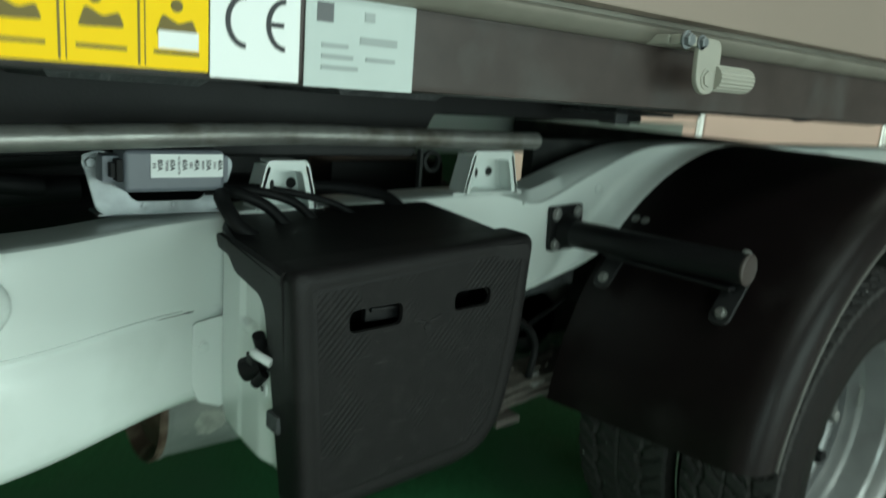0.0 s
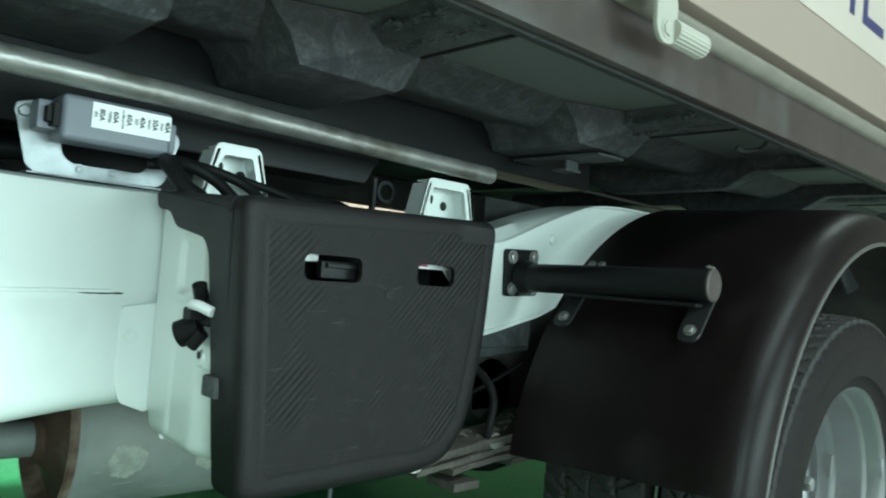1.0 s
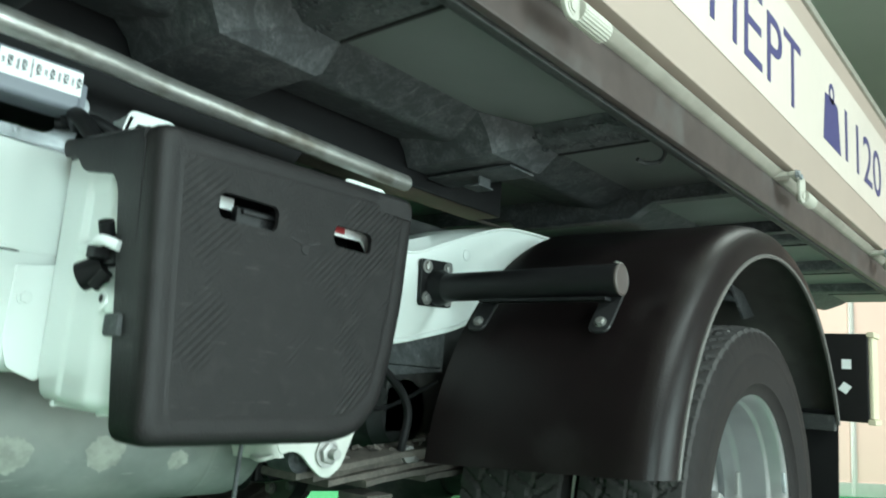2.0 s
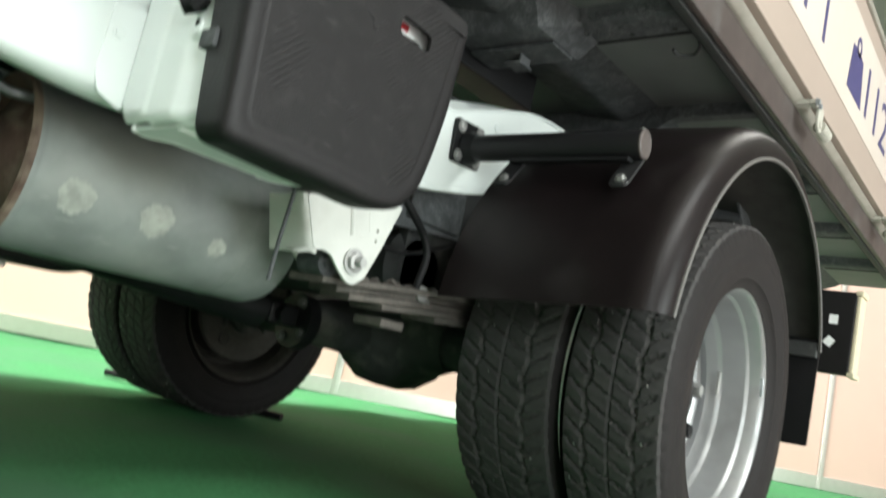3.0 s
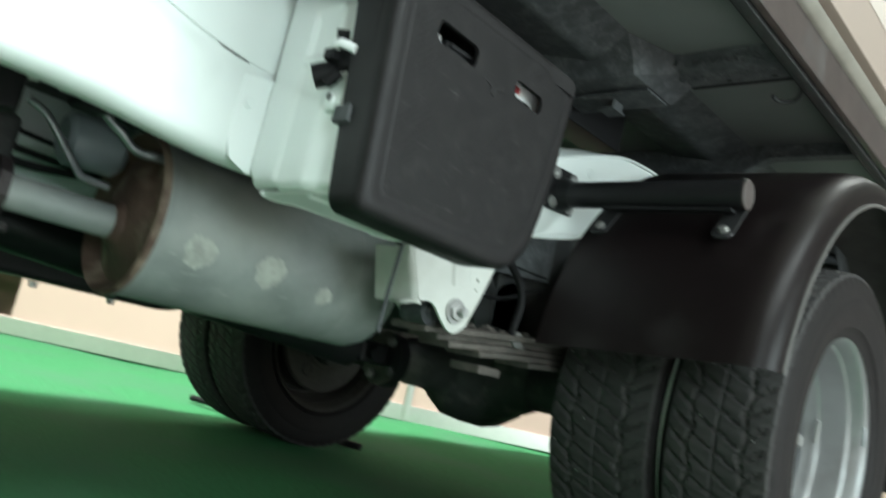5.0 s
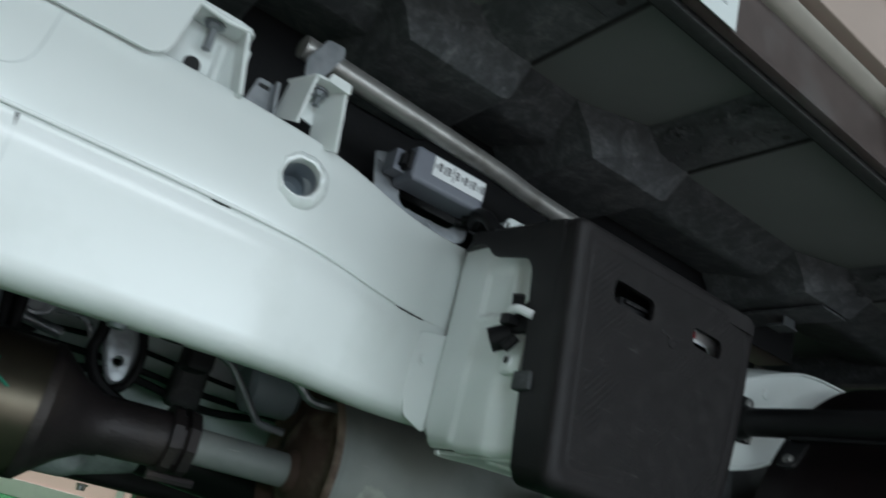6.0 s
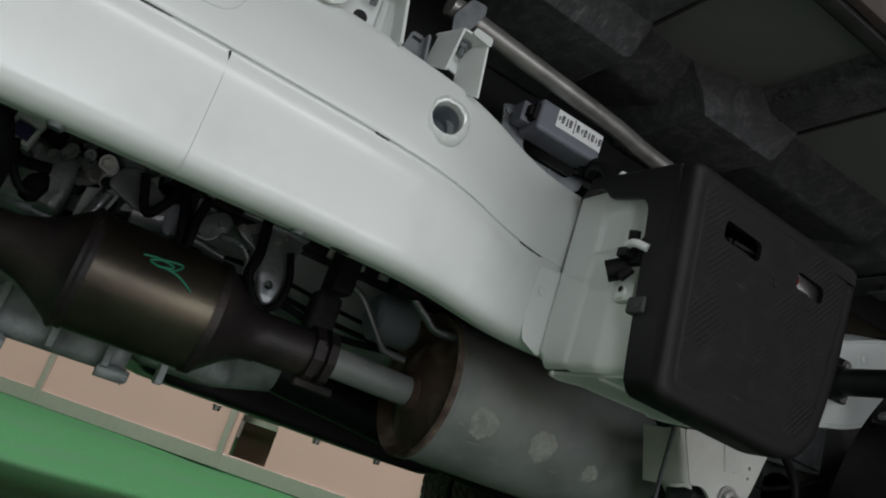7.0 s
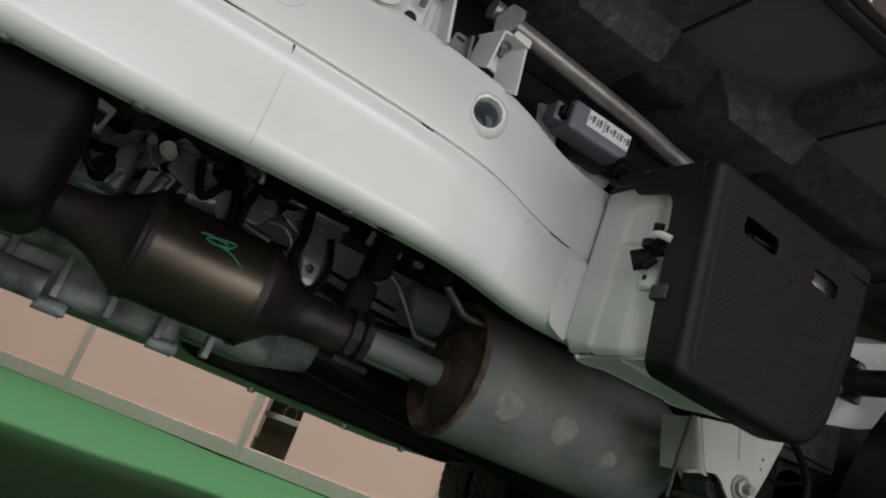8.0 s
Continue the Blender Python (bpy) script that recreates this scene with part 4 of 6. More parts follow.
def leaf_spring(m):
    lead = None
    for i in range(5):
        x0, x1 = (0.845, 0.888, 0.915, 0.985, 1.12)[i], 2.2 - 0.09 * i
        rows = []
        for k in range(61):
            x = x0 + (x1 - x0) * k / 60
            z = 0.397 - 0.0113 * i + 0.052 * math.sin(math.pi * (x - 0.8) / 1.4)
            e = 0.005 * ((i * 3) % 4) - 0.006 + 0.002 * math.sin(37 * x + 2.3 * i) + 0.0015 * math.sin(91 * x + i)
            rows.append([(x, 0.99 + e, z), (x, 0.993 + e, z - 0.0012), (x, 1.062, z - 0.0012), (x, 1.065, z), (x, 1.065, z + 0.009), (x, 1.062, z + 0.0105), (x, 0.994 + e, z + 0.0105), (x, 0.99 + e, z + 0.0085)])
        o = part("leaf_spring" if lead is None else "leaf", turned(grid(rows, True, True), m), LEAF, truck if lead is None else lead, "dusty brown leaf spring pack" if lead is None else "")
        lead = lead or o
    rnd = random.Random(5)
    crumbs = []
    for k in range(26):
        x, y, r = rnd.uniform(0.92, 1.3), rnd.uniform(0.992, 1.06), rnd.uniform(0.003, 0.009)
        z = 0.408 + 0.052 * math.sin(math.pi * (x - 0.8) / 1.4)
        crumbs.append(turned(box(-r * 2, r * 2, -r, r, -r * 0.5, r * 0.5, r * 0.3, 1), Matrix.Translation((x, y, z)) @ pose(0, 0, 0, rnd.uniform(-25, 25), rnd.uniform(-25, 25), rnd.uniform(0, 180))))
    tagged(part("caked_dirt", turned(join(*crumbs), m), LEAF, lead), kind="stuff")
    for x in (1.44, 1.59):
        part("clamp_bolt", turned(tube(curve([(x, 0.985, 0.29), (x, 0.985, 0.42), (x, 1.03, 0.45), (x, 1.075, 0.42), (x, 1.075, 0.29)], 4), 0.008, 8), m), AXLE_DUST, lead)
    part("spring_band", turned(box(0.987, 1.045, 0.984, 1.05, 0.357, 0.371, 0.002), m), LEAF, lead)


leaf_spring(Matrix.Identity(4))
leaf_spring(MIRROR)
part("brake_hose", tube(curve([(0.95, 0.995, 0.605), (1.0, 0.99, 0.568), (1.052, 0.99, 0.53), (1.071, 0.99, 0.495), (1.064, 0.99, 0.452), (1.066, 0.995, 0.432)], 6), 0.007, 10), HOSE, truck, "black rubber brake hose")
part("inner_liner", box(1.15, 1.9, 1.12, 1.15, 0.45, 0.86, 0.004), UNDER_DARK, truck, "dark inner wheel liner")
part("brake_pipe", tube(curve([(0.98, 1.06, 0.51), (1.06, 1.06, 0.498), (1.12, 1.06, 0.51), (1.22, 1.06, 0.55)], 6), 0.004, 8), HOSE, truck, "thin black brake pipe")
part("spring_link", join(lathe([(-0.01, 0), (-0.01, 0.014), (0.01, 0.014), (0.01, 0)], (1.083, 1.0, 0.43), (0, 1, 0), 18), tube([(1.083, 1.0, 0.43), (1.14, 1.01, 0.405)], 0.008, 8)), BOLT, truck)

# axle, differential and propeller shaft
axle = part("axle", tube([(1.515, 0.985, 0.354), (1.515, 2.06, 0.354)], 0.052, 24), AXLE_DUST, truck, "dusty dark rear axle")
part("differential", join(lathe([(-0.16, 0.0), (-0.16, 0.05), (-0.13, 0.075), (-0.09, 0.10), (-0.05, 0.135), (0.03, 0.148), (0.10, 0.14), (0.15, 0.10), (0.165, 0.0)], (1.49, 1.43, 0.372), (1, 0, 0), 12),
                          lathe([(-0.2, 0.06), (-0.1, 0.1), (0, 0.13), (0.1, 0.1), (0.2, 0.06)], (1.51, 1.43, 0.36), (0, 1, 0), 20), tube([(1.36, 1.43, 0.36), (1.2, 1.43, 0.345)], [0.07, 0.045], 20)), AXLE_DUST, axle, "dark cast differential housing")
drum = part("brake_drum", lathe([(-0.012, 0.06), (-0.016, 0.085), (-0.006, 0.10), (-0.004, 0.135), (-0.010, 0.150), (-0.010, 0.160), (-0.002, 0.166), (0.012, 0.166), (0.016, 0.160), (0.09, 0.157), (0.09, 0)], (1.515, 2.075, 0.354), (0, 1, 0), 48), BRAKE_DUST, axle, "dusty brown brake drum")
part("hub_flange", lathe([(-0.03, 0.052), (-0.03, 0.072), (0.0, 0.078), (0.0, 0.05)], (1.515, 2.07, 0.354), (0, 1, 0), 32), AXLE_DUST, drum)
for a, r, q in ((0.7, 0.116, 0.017), (2.5, 0.112, 0.020), (4.2, 0.115, 0.016)):
    part("drum_hole", lathe([(-0.0045, q + 0.003), (-0.007, q + 0.001), (-0.007, q), (0.0, q * 0.9), (0.0, 0)], (1.515 + r * math.cos(a), 2.074, 0.354 + r * math.sin(a)), (0, 1, 0), 20), UNDER_DARK, drum)
part("brake_drum", lathe([(-0.09, 0), (-0.09, 0.135), (-0.06, 0.135), (0.03, 0.12), (0.03, 0)], (1.515, 1.04, 0.354), (0, 1, 0), 36), UNDER_DARK, axle)
shaft = part("propeller_shaft", tube([(1.08, 1.435, 0.352), (0.3, 1.50, 0.43), (-0.2, 1.5, 0.48)], 0.043, 24), BLACK_METAL, truck, "black propeller shaft with joint flange")
part("joint_flange", join(lathe([(-0.015, 0), (-0.015, 0.062), (0.015, 0.062), (0.015, 0)], (1.19, 1.43, 0.343), (1, -0.05, -0.05), 24), box(1.09, 1.17, 1.405, 1.455, 0.325, 0.375, 0.01), tube([(1.12, 1.385, 0.35), (1.12, 1.475, 0.35)], 0.018, 12)), BLACK_METAL, shaft)
for a in (0.5, 2.1, 3.7, 5.3):
    part("joint_bolt", bolt((1.174, 1.43 + 0.046 * math.cos(a), 0.343 + 0.046 * math.sin(a)), (-1, 0, 0), 0.009, 0.012), AXLE_DUST, shaft)

# cross members and dark inner frame
part("cross_member", box(1.10, 1.26, 1.08, 1.97, 0.575, 0.665, 0.006), UNDER, truck, "dusty grey chassis cross member")
part("cross_member", box(0.70, 0.78, 1.03, 2.02, 0.60, 0.76, 0.006), UNDER_DARK, truck, "dark chassis cross member")
part("cross_member", box(1.95, 2.05, 1.03, 2.02, 0.76, 0.86, 0.006), UNDER_DARK, truck, "dark chassis cross member")
part("air_tank", lathe([(1.12, 0), (1.12, 0.06), (1.14, 0.08), (1.86, 0.08), (1.88, 0.06), (1.88, 0)], (1.2, 0, 0.49), (0, 1, 0), 28), UNDER_DARK, truck, "dark cylindrical air tank")
part("plate", sheet([(1.06, 0.55), (1.27, 0.57), (1.27, 0.64), (1.05, 0.615)], at_y(1.09), 0.005), UNDER, truck, "dusty grey frame gusset plate")

# mudguard with its mounting
FC, FR = (1.545, 0.367), 0.503


def skirt(y):
    """Height of the guard's lower front edge."""
    return 0.45 - 0.06 * (y - 0.54)


def arc_rows(section, a1, n):
    """Sweeps (y, radius) sections about the mudguard's centre, from the level front edge round to a1 degrees."""
    rows = []
    for k in range(n + 1):
        row = []
        for y, r in section:
            R = FR + r + 0.012 * max(0.0, y - 0.6)
            a0 = math.asin((skirt(y) - FC[1]) / R)
            a = a0 + (radians(a1) - a0) * k / n
            row.append((FC[0] - R * math.cos(a), y, FC[1] + R * math.sin(a)))
        rows.append(row)
    return rows


sec = [(0.922, 0.0), (0.85, 0.0), (0.76, 0.0), (0.62, 0.0), (0.592, -0.001), (0.574, -0.005), (0.560, -0.013), (0.551, -0.024), (0.546, -0.038), (0.544, -0.052), (0.546, -0.058)]
sec += [(y + 0.005, r - 0.002) for y, r in reversed(sec[5:-1])] + [(y, r - 0.005) for y, r in reversed(sec[:5])]


def mudguard_at(m):
    g = part("mudguard", turned(grid(arc_rows(sec, 160, 72), True, True), m), FENDER, truck, "black plastic arched mudguard over the rear wheels")
    # Inward faces take the paler lining, dust and painted light together.
    g.data.materials.append(INSIDE)
    for p in g.data.polygons:
        out = Vector((p.center.x - FC[0], 0, p.center.z - FC[1])).normalized()
        if p.normal.dot(out) < -0.35:
            p.material_index = 1
    edge = [(0.5475, -0.054), (0.5425, -0.055), (0.5405, -0.058), (0.5425, -0.061), (0.5475, -0.061)]
    part("edge_bead", turned(grid(arc_rows(edge, 160, 72), True, True), m), BEAD, g, "thin grey edge bead")
    part("mud_flap", turned(sheet(rounded([(0.55, 0.305), (0.62, 0.302), (0.93, 0.302), (0.93, 0.55), (0.548, 0.55)], 0.006), at_x(1.975), 0.006), m), HOSE, g, "black rubber mud flap")
    part("flap_strip", turned(box(1.955, 1.974, 0.55, 0.93, 0.505, 0.54, 0.003), m), WEB, g)
    part("stay", turned(join(sheet(rounded([(1.715, 0.798), (1.79, 0.790), (1.868, 0.745), (1.80, 0.730)], 0.006), at_y(0.69), 0.006, bev=0.001), tube([(1.76, 0.695, 0.775), (1.735, 0.99, 0.80)], 0.012, 10)), m), UNDER, g)
    return g


guard = mudguard_at(Matrix.Identity(4))
mudguard_at(MIRROR)
arm = part("mudguard_arm", tube([(1.107, 0.985, 0.709), (1.117, 0.80, 0.713), (1.128, 0.645, 0.717)], 0.0240, 28), BLACK_METAL, truck, "black painted steel mudguard arm bolted to the rail")
level = Matrix.Translation((1.106, 0.978, 0.717)) @ pose(0, 0, 0, 0, -3, 0)
part("mount_plate", turned(sheet(rounded([(-0.041, -0.040), (0.041, -0.040), (0.041, 0.040), (-0.041, 0.040)], 0.007), at_y(0.0), 0.008, bev=0.0015), level), BLACK_METAL, arm)
part("collar", lathe([(0, 0.031), (0.008, 0.031), (0.022, 0.0245), (0.03, 0.0)], (1.108, 0.978, 0.710), (0.05, -1, 0), 28), BLACK_METAL, arm)
part("end_cap", lathe([(0, 0.0241), (0.003, 0.024), (0.0045, 0.021), (0.0035, 0.019), (0.0035, 0)], (1.128, 0.645, 0.717), (0.06, -1, 0.01), 28), WORN, arm, "worn brown end cap")
part("cap_screw", bolt((1.131, 0.650, 0.7405), (0, -0.4, 1), 0.006, 0.004), BOLT, arm)
for u in (-0.027, 0.027):
    for v in (-0.027, 0.027):
        part("plate_bolt", turned(bolt((u, -0.001, v), (0, -1, 0), 0.0085, 0.006), level), BOLT, arm)
for y in (0.905, 0.885):
    part("guard_screw", bolt((1.2045, y, 0.741), (-0.67, 0, 0.74), 0.006, 0.005), BOLT, guard)
for y in (0.878, 0.659):
    lift = FR + 0.020
    tilt = Matrix.Translation((FC[0] - lift * math.cos(radians(32.5)), y, FC[1] + lift * math.sin(radians(32.5)))) @ pose(0, 0, 0, 0, 38, 0)
    part("strap", turned(sheet(rounded([(-0.017, -0.018), (0.017, -0.018), (0.017, 0.066), (-0.017, 0.066)], 0.015), lambda u, v, w: (-0.006 + w, u, v), 0.005, bev=0.0018), tilt), STRAP_METAL, arm)
    part("strap_bolt", turned(bolt((-0.006, 0, 0), (-1, 0, 0), 0.007, 0.006), tilt), BOLT, arm)
part("strap_rib", box(1.104, 1.124, 0.655, 0.885, 0.684, 0.690, 0.002), BLACK_METAL, arm)

# wheels
AXLE = (1.515, 0.354)


def tyre(y0, y1, R=0.334):
    """A studded winter tyre between two side planes: zigzag grooves, angled cross cuts, fine sipes."""
    mid, half = (y0 + y1) / 2, (y1 - y0) / 2
    sect = [(-0.80, 0.214), (-0.86, 0.228), (-0.93, 0.234), (-0.945, 0.245), (-0.985, 0.258), (-1.0, 0.272), (-0.995, 0.283), (-0.985, 0.2855), (-0.988, 0.288), (-0.982, 0.298), (-0.965, 0.310), (-0.93, 0.3195), (-0.90, 0.3235)]
    n, m = 512, 40
    rows = []
    for k in range(n):
        a = 2 * math.pi * k / n
        cut = 0.006 if k % 8 < 2 else 0.0
        row = sect[:-4] + [(w, r - cut * f) for (w, r), f in zip(sect[-4:], (0.1, 0.2, 0.35, 0.45))]
        for j in range(m + 1):
            w = -0.87 + 1.74 * j / m
            r = R - 0.008 * abs(w) ** 4
            zig = 0.05 * (1 - abs((k % 16) / 4.0 - 2))
            lateral = (k + int(16 * max(0.0, abs(w) - 0.45))) % 8
            if min(abs(w - c - zig) for c in (-0.46, 0.46)) < 0.032:
                r -= 0.006
            elif abs(w + 0.5 * zig) < 0.024:
                r -= 0.004
            elif abs(w) >= 0.46 and lateral < 2:
                r -= 0.006 if abs(w) < 0.78 else 0.003
            elif abs(w) < 0.46 and (k + int(14 * w)) % 8 == 0:
                r -= 0.005
            elif (k + j // 3) % 4 == 2 and abs(w) < 0.82:
                r -= 0.0012
            row.append((w, r))
        row += [(-w, r) for w, r in reversed(row[:len(sect)])]
        rows.append([(AXLE[0] + r * math.cos(a), mid + w * half, AXLE[1] + r * math.sin(a)) for w, r in row])
    rows.append(rows[0])
    bm = grid(rows)
    bmesh.ops.remove_doubles(bm, verts=bm.verts, dist=1e-6)
    return bm


def studs(y0, y1, R=0.334):
    """Bright steel ice studs in the tread blocks."""
    rnd = random.Random(int(1000 * y0))
    mid, half, bits = (y0 + y1) / 2, (y1 - y0) / 2, []
    for k in range(40):
        a, w = 2 * math.pi * (k + rnd.random() * 0.8) / 40, rnd.choice((-0.74, -0.62, -0.3, -0.22, 0.22, 0.3, 0.62, 0.74))
        out = Vector((math.cos(a), 0, math.sin(a)))
        bits.append(lathe([(0, 0.0018), (0.0016, 0.0014), (0.002, 0.0)], Vector((AXLE[0], mid + w * half, AXLE[1])) + out * (R - 0.0012), out, 7))
    return join(*bits)


def rim(y, s, dish):
    """A steel rim; its flange stands at y, the barrel and disc run along s."""
    prof = [(0.006 * s, 0.2145), (-0.002 * s, 0.2205), (-0.004 * s, 0.219), (0.0, 0.2145), (0.010 * s, 0.2075), (0.027 * s, 0.2055), (0.031 * s, 0.2035), (0.034 * s, 0.2005), (0.038 * s, 0.1995), (0.078 * s, 0.1955), (0.083 * s, 0.1935), (0.088 * s, 0.1905), (0.093 * s, 0.1895), (0.112 * s, 0.1865), (0.120 * s, 0.180),
            (dish * 0.93 * s, 0.165), (dish * s, 0.15), (dish * 1.03 * s, 0.125), (dish * 0.93 * s, 0.10), (dish * 0.93 * s, 0.058), (dish * 0.9 * s, 0.055), (dish * 0.9 * s, 0.0)]
    return join(lathe(prof, (AXLE[0], y, AXLE[1]), (0, 1, 0), 72), lathe([(0.106 * s, 0.172), (0.15 * s, 0.19), (0.185 * s, 0.205), (0.19 * s, 0.218)], (AXLE[0], y, AXLE[1]), (0, 1, 0), 72))


def dual_wheel(s):
    """Twin tyres and rims; s: +1 on the camera's side, -1 on the far side."""
    f = (lambda y: y) if s > 0 else (lambda y: 3.0 - y)
    wheel = part("wheel", rim(f(0.583), s, 0.135), RIM, truck, "twin rear wheel with silver deep-dish steel rim")
    for ends in ((0.562, 0.748), (0.757, 0.975)):
        o = part("tyre", tyre(*sorted((f(ends[0]), f(ends[1])))), RUBBER, wheel, "black winter tread tyre")
        o.data.materials.append(SIDEWALL)
        o.data.materials.append(GROOVE)
        for p in o.data.polygons:
            r = math.hypot(p.center.x - AXLE[0], p.center.z - AXLE[1])
            if r < 0.308 or abs(p.center.y - f(sum(ends) / 2)) > 0.91 * (ends[1] - ends[0]) / 2:
                p.material_index = 1
            elif abs(p.center.y - f(sum(ends) / 2)) < 0.88 * (ends[1] - ends[0]) / 2 and r < 0.334 - 0.0028 - 0.008 * abs((p.center.y - f(sum(ends) / 2)) / ((ends[1] - ends[0]) / 2)) ** 4:
                p.material_index = 2
        tagged(part("studs", studs(*sorted((f(ends[0]), f(ends[1])))), BOLT, o, "bright steel ice studs"), kind="stuff")
    # Tapered pale arc: a reflection between the tyres, modelled as a strip.
    ring = [radians(118 + 92 * k / 48) for k in range(49)]
    part("sidewall_glint", tube([(AXLE[0] + 0.304 * math.cos(a), f(0.7585), AXLE[1] + 0.302 * math.sin(a)) for a in ring], [0.0028 * min(1.0, 0.15 + k / 12, 0.1 + (48 - k) / 22) for k in range(49)], 6), SEAM, wheel, "thin pale arc painted as the light reflection on the inner tyre")
    part("inner_rim", rim(f(0.962), -s, 0.135), BRAKE_DUST, wheel, "dusty brown inner steel rim")
    part("hub", lathe([(0.15 * s, 0.062), (0.095 * s, 0.06), (0.088 * s, 0.056), (0.084 * s, 0.045), (0.080 * s, 0.03), (0.078 * s, 0)], (AXLE[0], f(0.583), AXLE[1]), (0, 1, 0), 32), BLACK_METAL, wheel)
    for k in range(6):
        a = math.pi * k / 3 + 0.2
        part("wheel_nut", lathe([(0.02, 0), (0.02, 0.016), (-0.004, 0.016), (-0.022, 0.0145), (-0.026, 0.012), (-0.026, 0)], (AXLE[0] + 0.085 * math.cos(a), f(0.583 + 0.108), AXLE[1] + 0.085 * math.sin(a)), (0, s, 0), 6), HOSE if k % 2 else BOLT, wheel)
        part("vent_hole", lathe([(0, 0), (0, 0.014)], (AXLE[0] + 0.138 * math.cos(a + 0.5), f(0.583 + 0.1355), AXLE[1] + 0.138 * math.sin(a + 0.5)), (0, -s, 0), 18), DARK, wheel)
    part("balance_weight", turned(box(-0.004, 0.006, -0.005, 0.008, -0.02, 0.02, 0.003), Matrix.Translation((AXLE[0] + 0.205, f(0.59), AXLE[1] + 0.052)) @ pose(0, 0, 0, 0, -14, 0)), ENGINE, wheel, "grey balance weight")
    part("valve", tube([(AXLE[0] + 0.176, f(0.668), AXLE[1] + 0.02), (AXLE[0] + 0.160, f(0.662), AXLE[1] + 0.065)], 0.004, 8), BOLT, wheel)
    return wheel


dual_wheel(1)
dual_wheel(-1)

# exhaust
MZ, MY = 0.465, 1.215
muffler = part("muffler", lathe([(0.447, 0.112), (0.449, 0.118), (0.455, 0.118), (0.46, 0.115), (0.785, 0.115), (0.788, 0.1165), (0.792, 0.1165), (0.795, 0.115), (0.865, 0.115), (0.882, 0.109), (0.89, 0.095), (0.895, 0.0)], (0, MY, MZ), (1, 0, 0), 72), MUFFLER, truck, "stained aluminised cylindrical muffler")
part("muffler_cap", lathe([(0.449, 0.118), (0.442, 0.119), (0.438, 0.116), (0.446, 0.110), (0.458, 0.100), (0.452, 0.07), (0.438, 0.055), (0.434, 0.035), (0.436, 0.0)], (0, MY, MZ), (1, 0, 0), 72), RUST, muffler, "rusty dished end cap")


def heat_mark(x0, th, r, seed):
    """A pale blotch lying on the muffler's skin."""
    rnd = random.Random(seed)
    n = 40
    ph = [rnd.uniform(0, 6.3) for _ in range(4)]
    rows = []
    for f in (0.02, 0.5, 1.0):
        ring = []
        for k in range(n):
            a = 2 * math.pi * k / n
            q = r * f * (1 + 0.05 * math.sin(3 * a + ph[0]) + 0.06 * math.sin(7 * a + ph[1]) + 0.045 * math.sin(15 * a + ph[2]) + 0.03 * math.sin(23 * a + ph[3]))
            t = radians(th) + q * math.sin(a) / 0.115
            R = 0.1153 + (0.0004 if f < 0.9 else 0)
            ring.append((x0 + q * math.cos(a), MY - R * math.cos(t), MZ + R * math.sin(t)))
        rows.append(ring)
    return grid(rows, True)


for x, th, r, sd in ((0.513, -17, 0.024, 1), (0.628, -17, 0.025, 2), (0.735, -24, 0.015, 3)):
    part("heat_mark", heat_mark(x, th, r, sd), PALE_PATCH, muffler, "pale heat mark")
part("bracket_rod", tube(curve([(0.36, 1.13, 0.60), (0.35, 1.14, 0.575), (0.385, 1.15, 0.555), (0.41, 1.15, 0.54), (0.449, 1.15, 0.542)], 5), 0.0065, 10), ZINC, muffler)
part("bracket_rod", tube(curve([(0.300, 1.27, 0.578), (0.318, 1.27, 0.572), (0.335, 1.27, 0.560), (0.382, 1.27, 0.510), (0.395, 1.27, 0.500), (0.430, 1.26, 0.497)], 5), 0.006, 10), ZINC, muffler)
part("rubber_mount", box(0.225, 0.26, 1.13, 1.18, 0.53, 0.61, 0.008), HOSE, muffler)
part("rubber_mount", box(0.315, 0.36, 1.12, 1.17, 0.565, 0.61, 0.008), HOSE, muffler)
exhaust = part("exhaust_pipe", tube([(0.445, 1.212, 0.446), (0.28, 1.22, 0.447)], 0.0235, 24), MUFFLER, truck, "dull steel exhaust pipe")
part("weld", lathe([(-0.012, 0.0235), (-0.006, 0.030), (0.004, 0.032), (0.008, 0.026)], (0.437, 1.212, 0.446), (1, 0, 0), 28), RUST, exhaust)
part("flange", join(lathe([(0.252, 0.0), (0.252, 0.045), (0.264, 0.047), (0.266, 0.038), (0.272, 0.038), (0.274, 0.047), (0.288, 0.045), (0.288, 0.0)], (0, 1.22, 0.445), (1, 0, 0), 10), tube([(0.24, 1.19, 0.40), (0.3, 1.19, 0.40)], 0.006, 8)), CAT_DARK, exhaust, "rusty bolted flange")
part("front_pipe", tube([(0.255, 1.22, 0.445), (0.15, 1.218, 0.443)], [0.036, 0.036], 24), CAT_DARK, exhaust)
cat = part("catalytic_converter", lathe([(-0.082, 0.079), (0.078, 0.079)], (0.014, 1.215, 0.441), (1, 0, 0), 56), CAT, truck, "heat-browned catalytic converter with green marker scribble")
part("cone", lathe([(0.076, 0.081), (0.088, 0.081), (0.094, 0.075), (0.125, 0.05), (0.15, 0.0375), (0.165, 0.036)], (0.014, 1.215, 0.441), (1, 0, 0), 48), CAT_DARK, cat)
part("cone", lathe([(-0.34, 0.034), (-0.20, 0.033), (-0.175, 0.035), (-0.15, 0.043), (-0.125, 0.058), (-0.102, 0.075), (-0.097, 0.082), (-0.092, 0.083), (-0.088, 0.080), (-0.08, 0.081)], (0.014, 1.215, 0.441), (1, 0, 0), 48), CAT_DARK, cat)


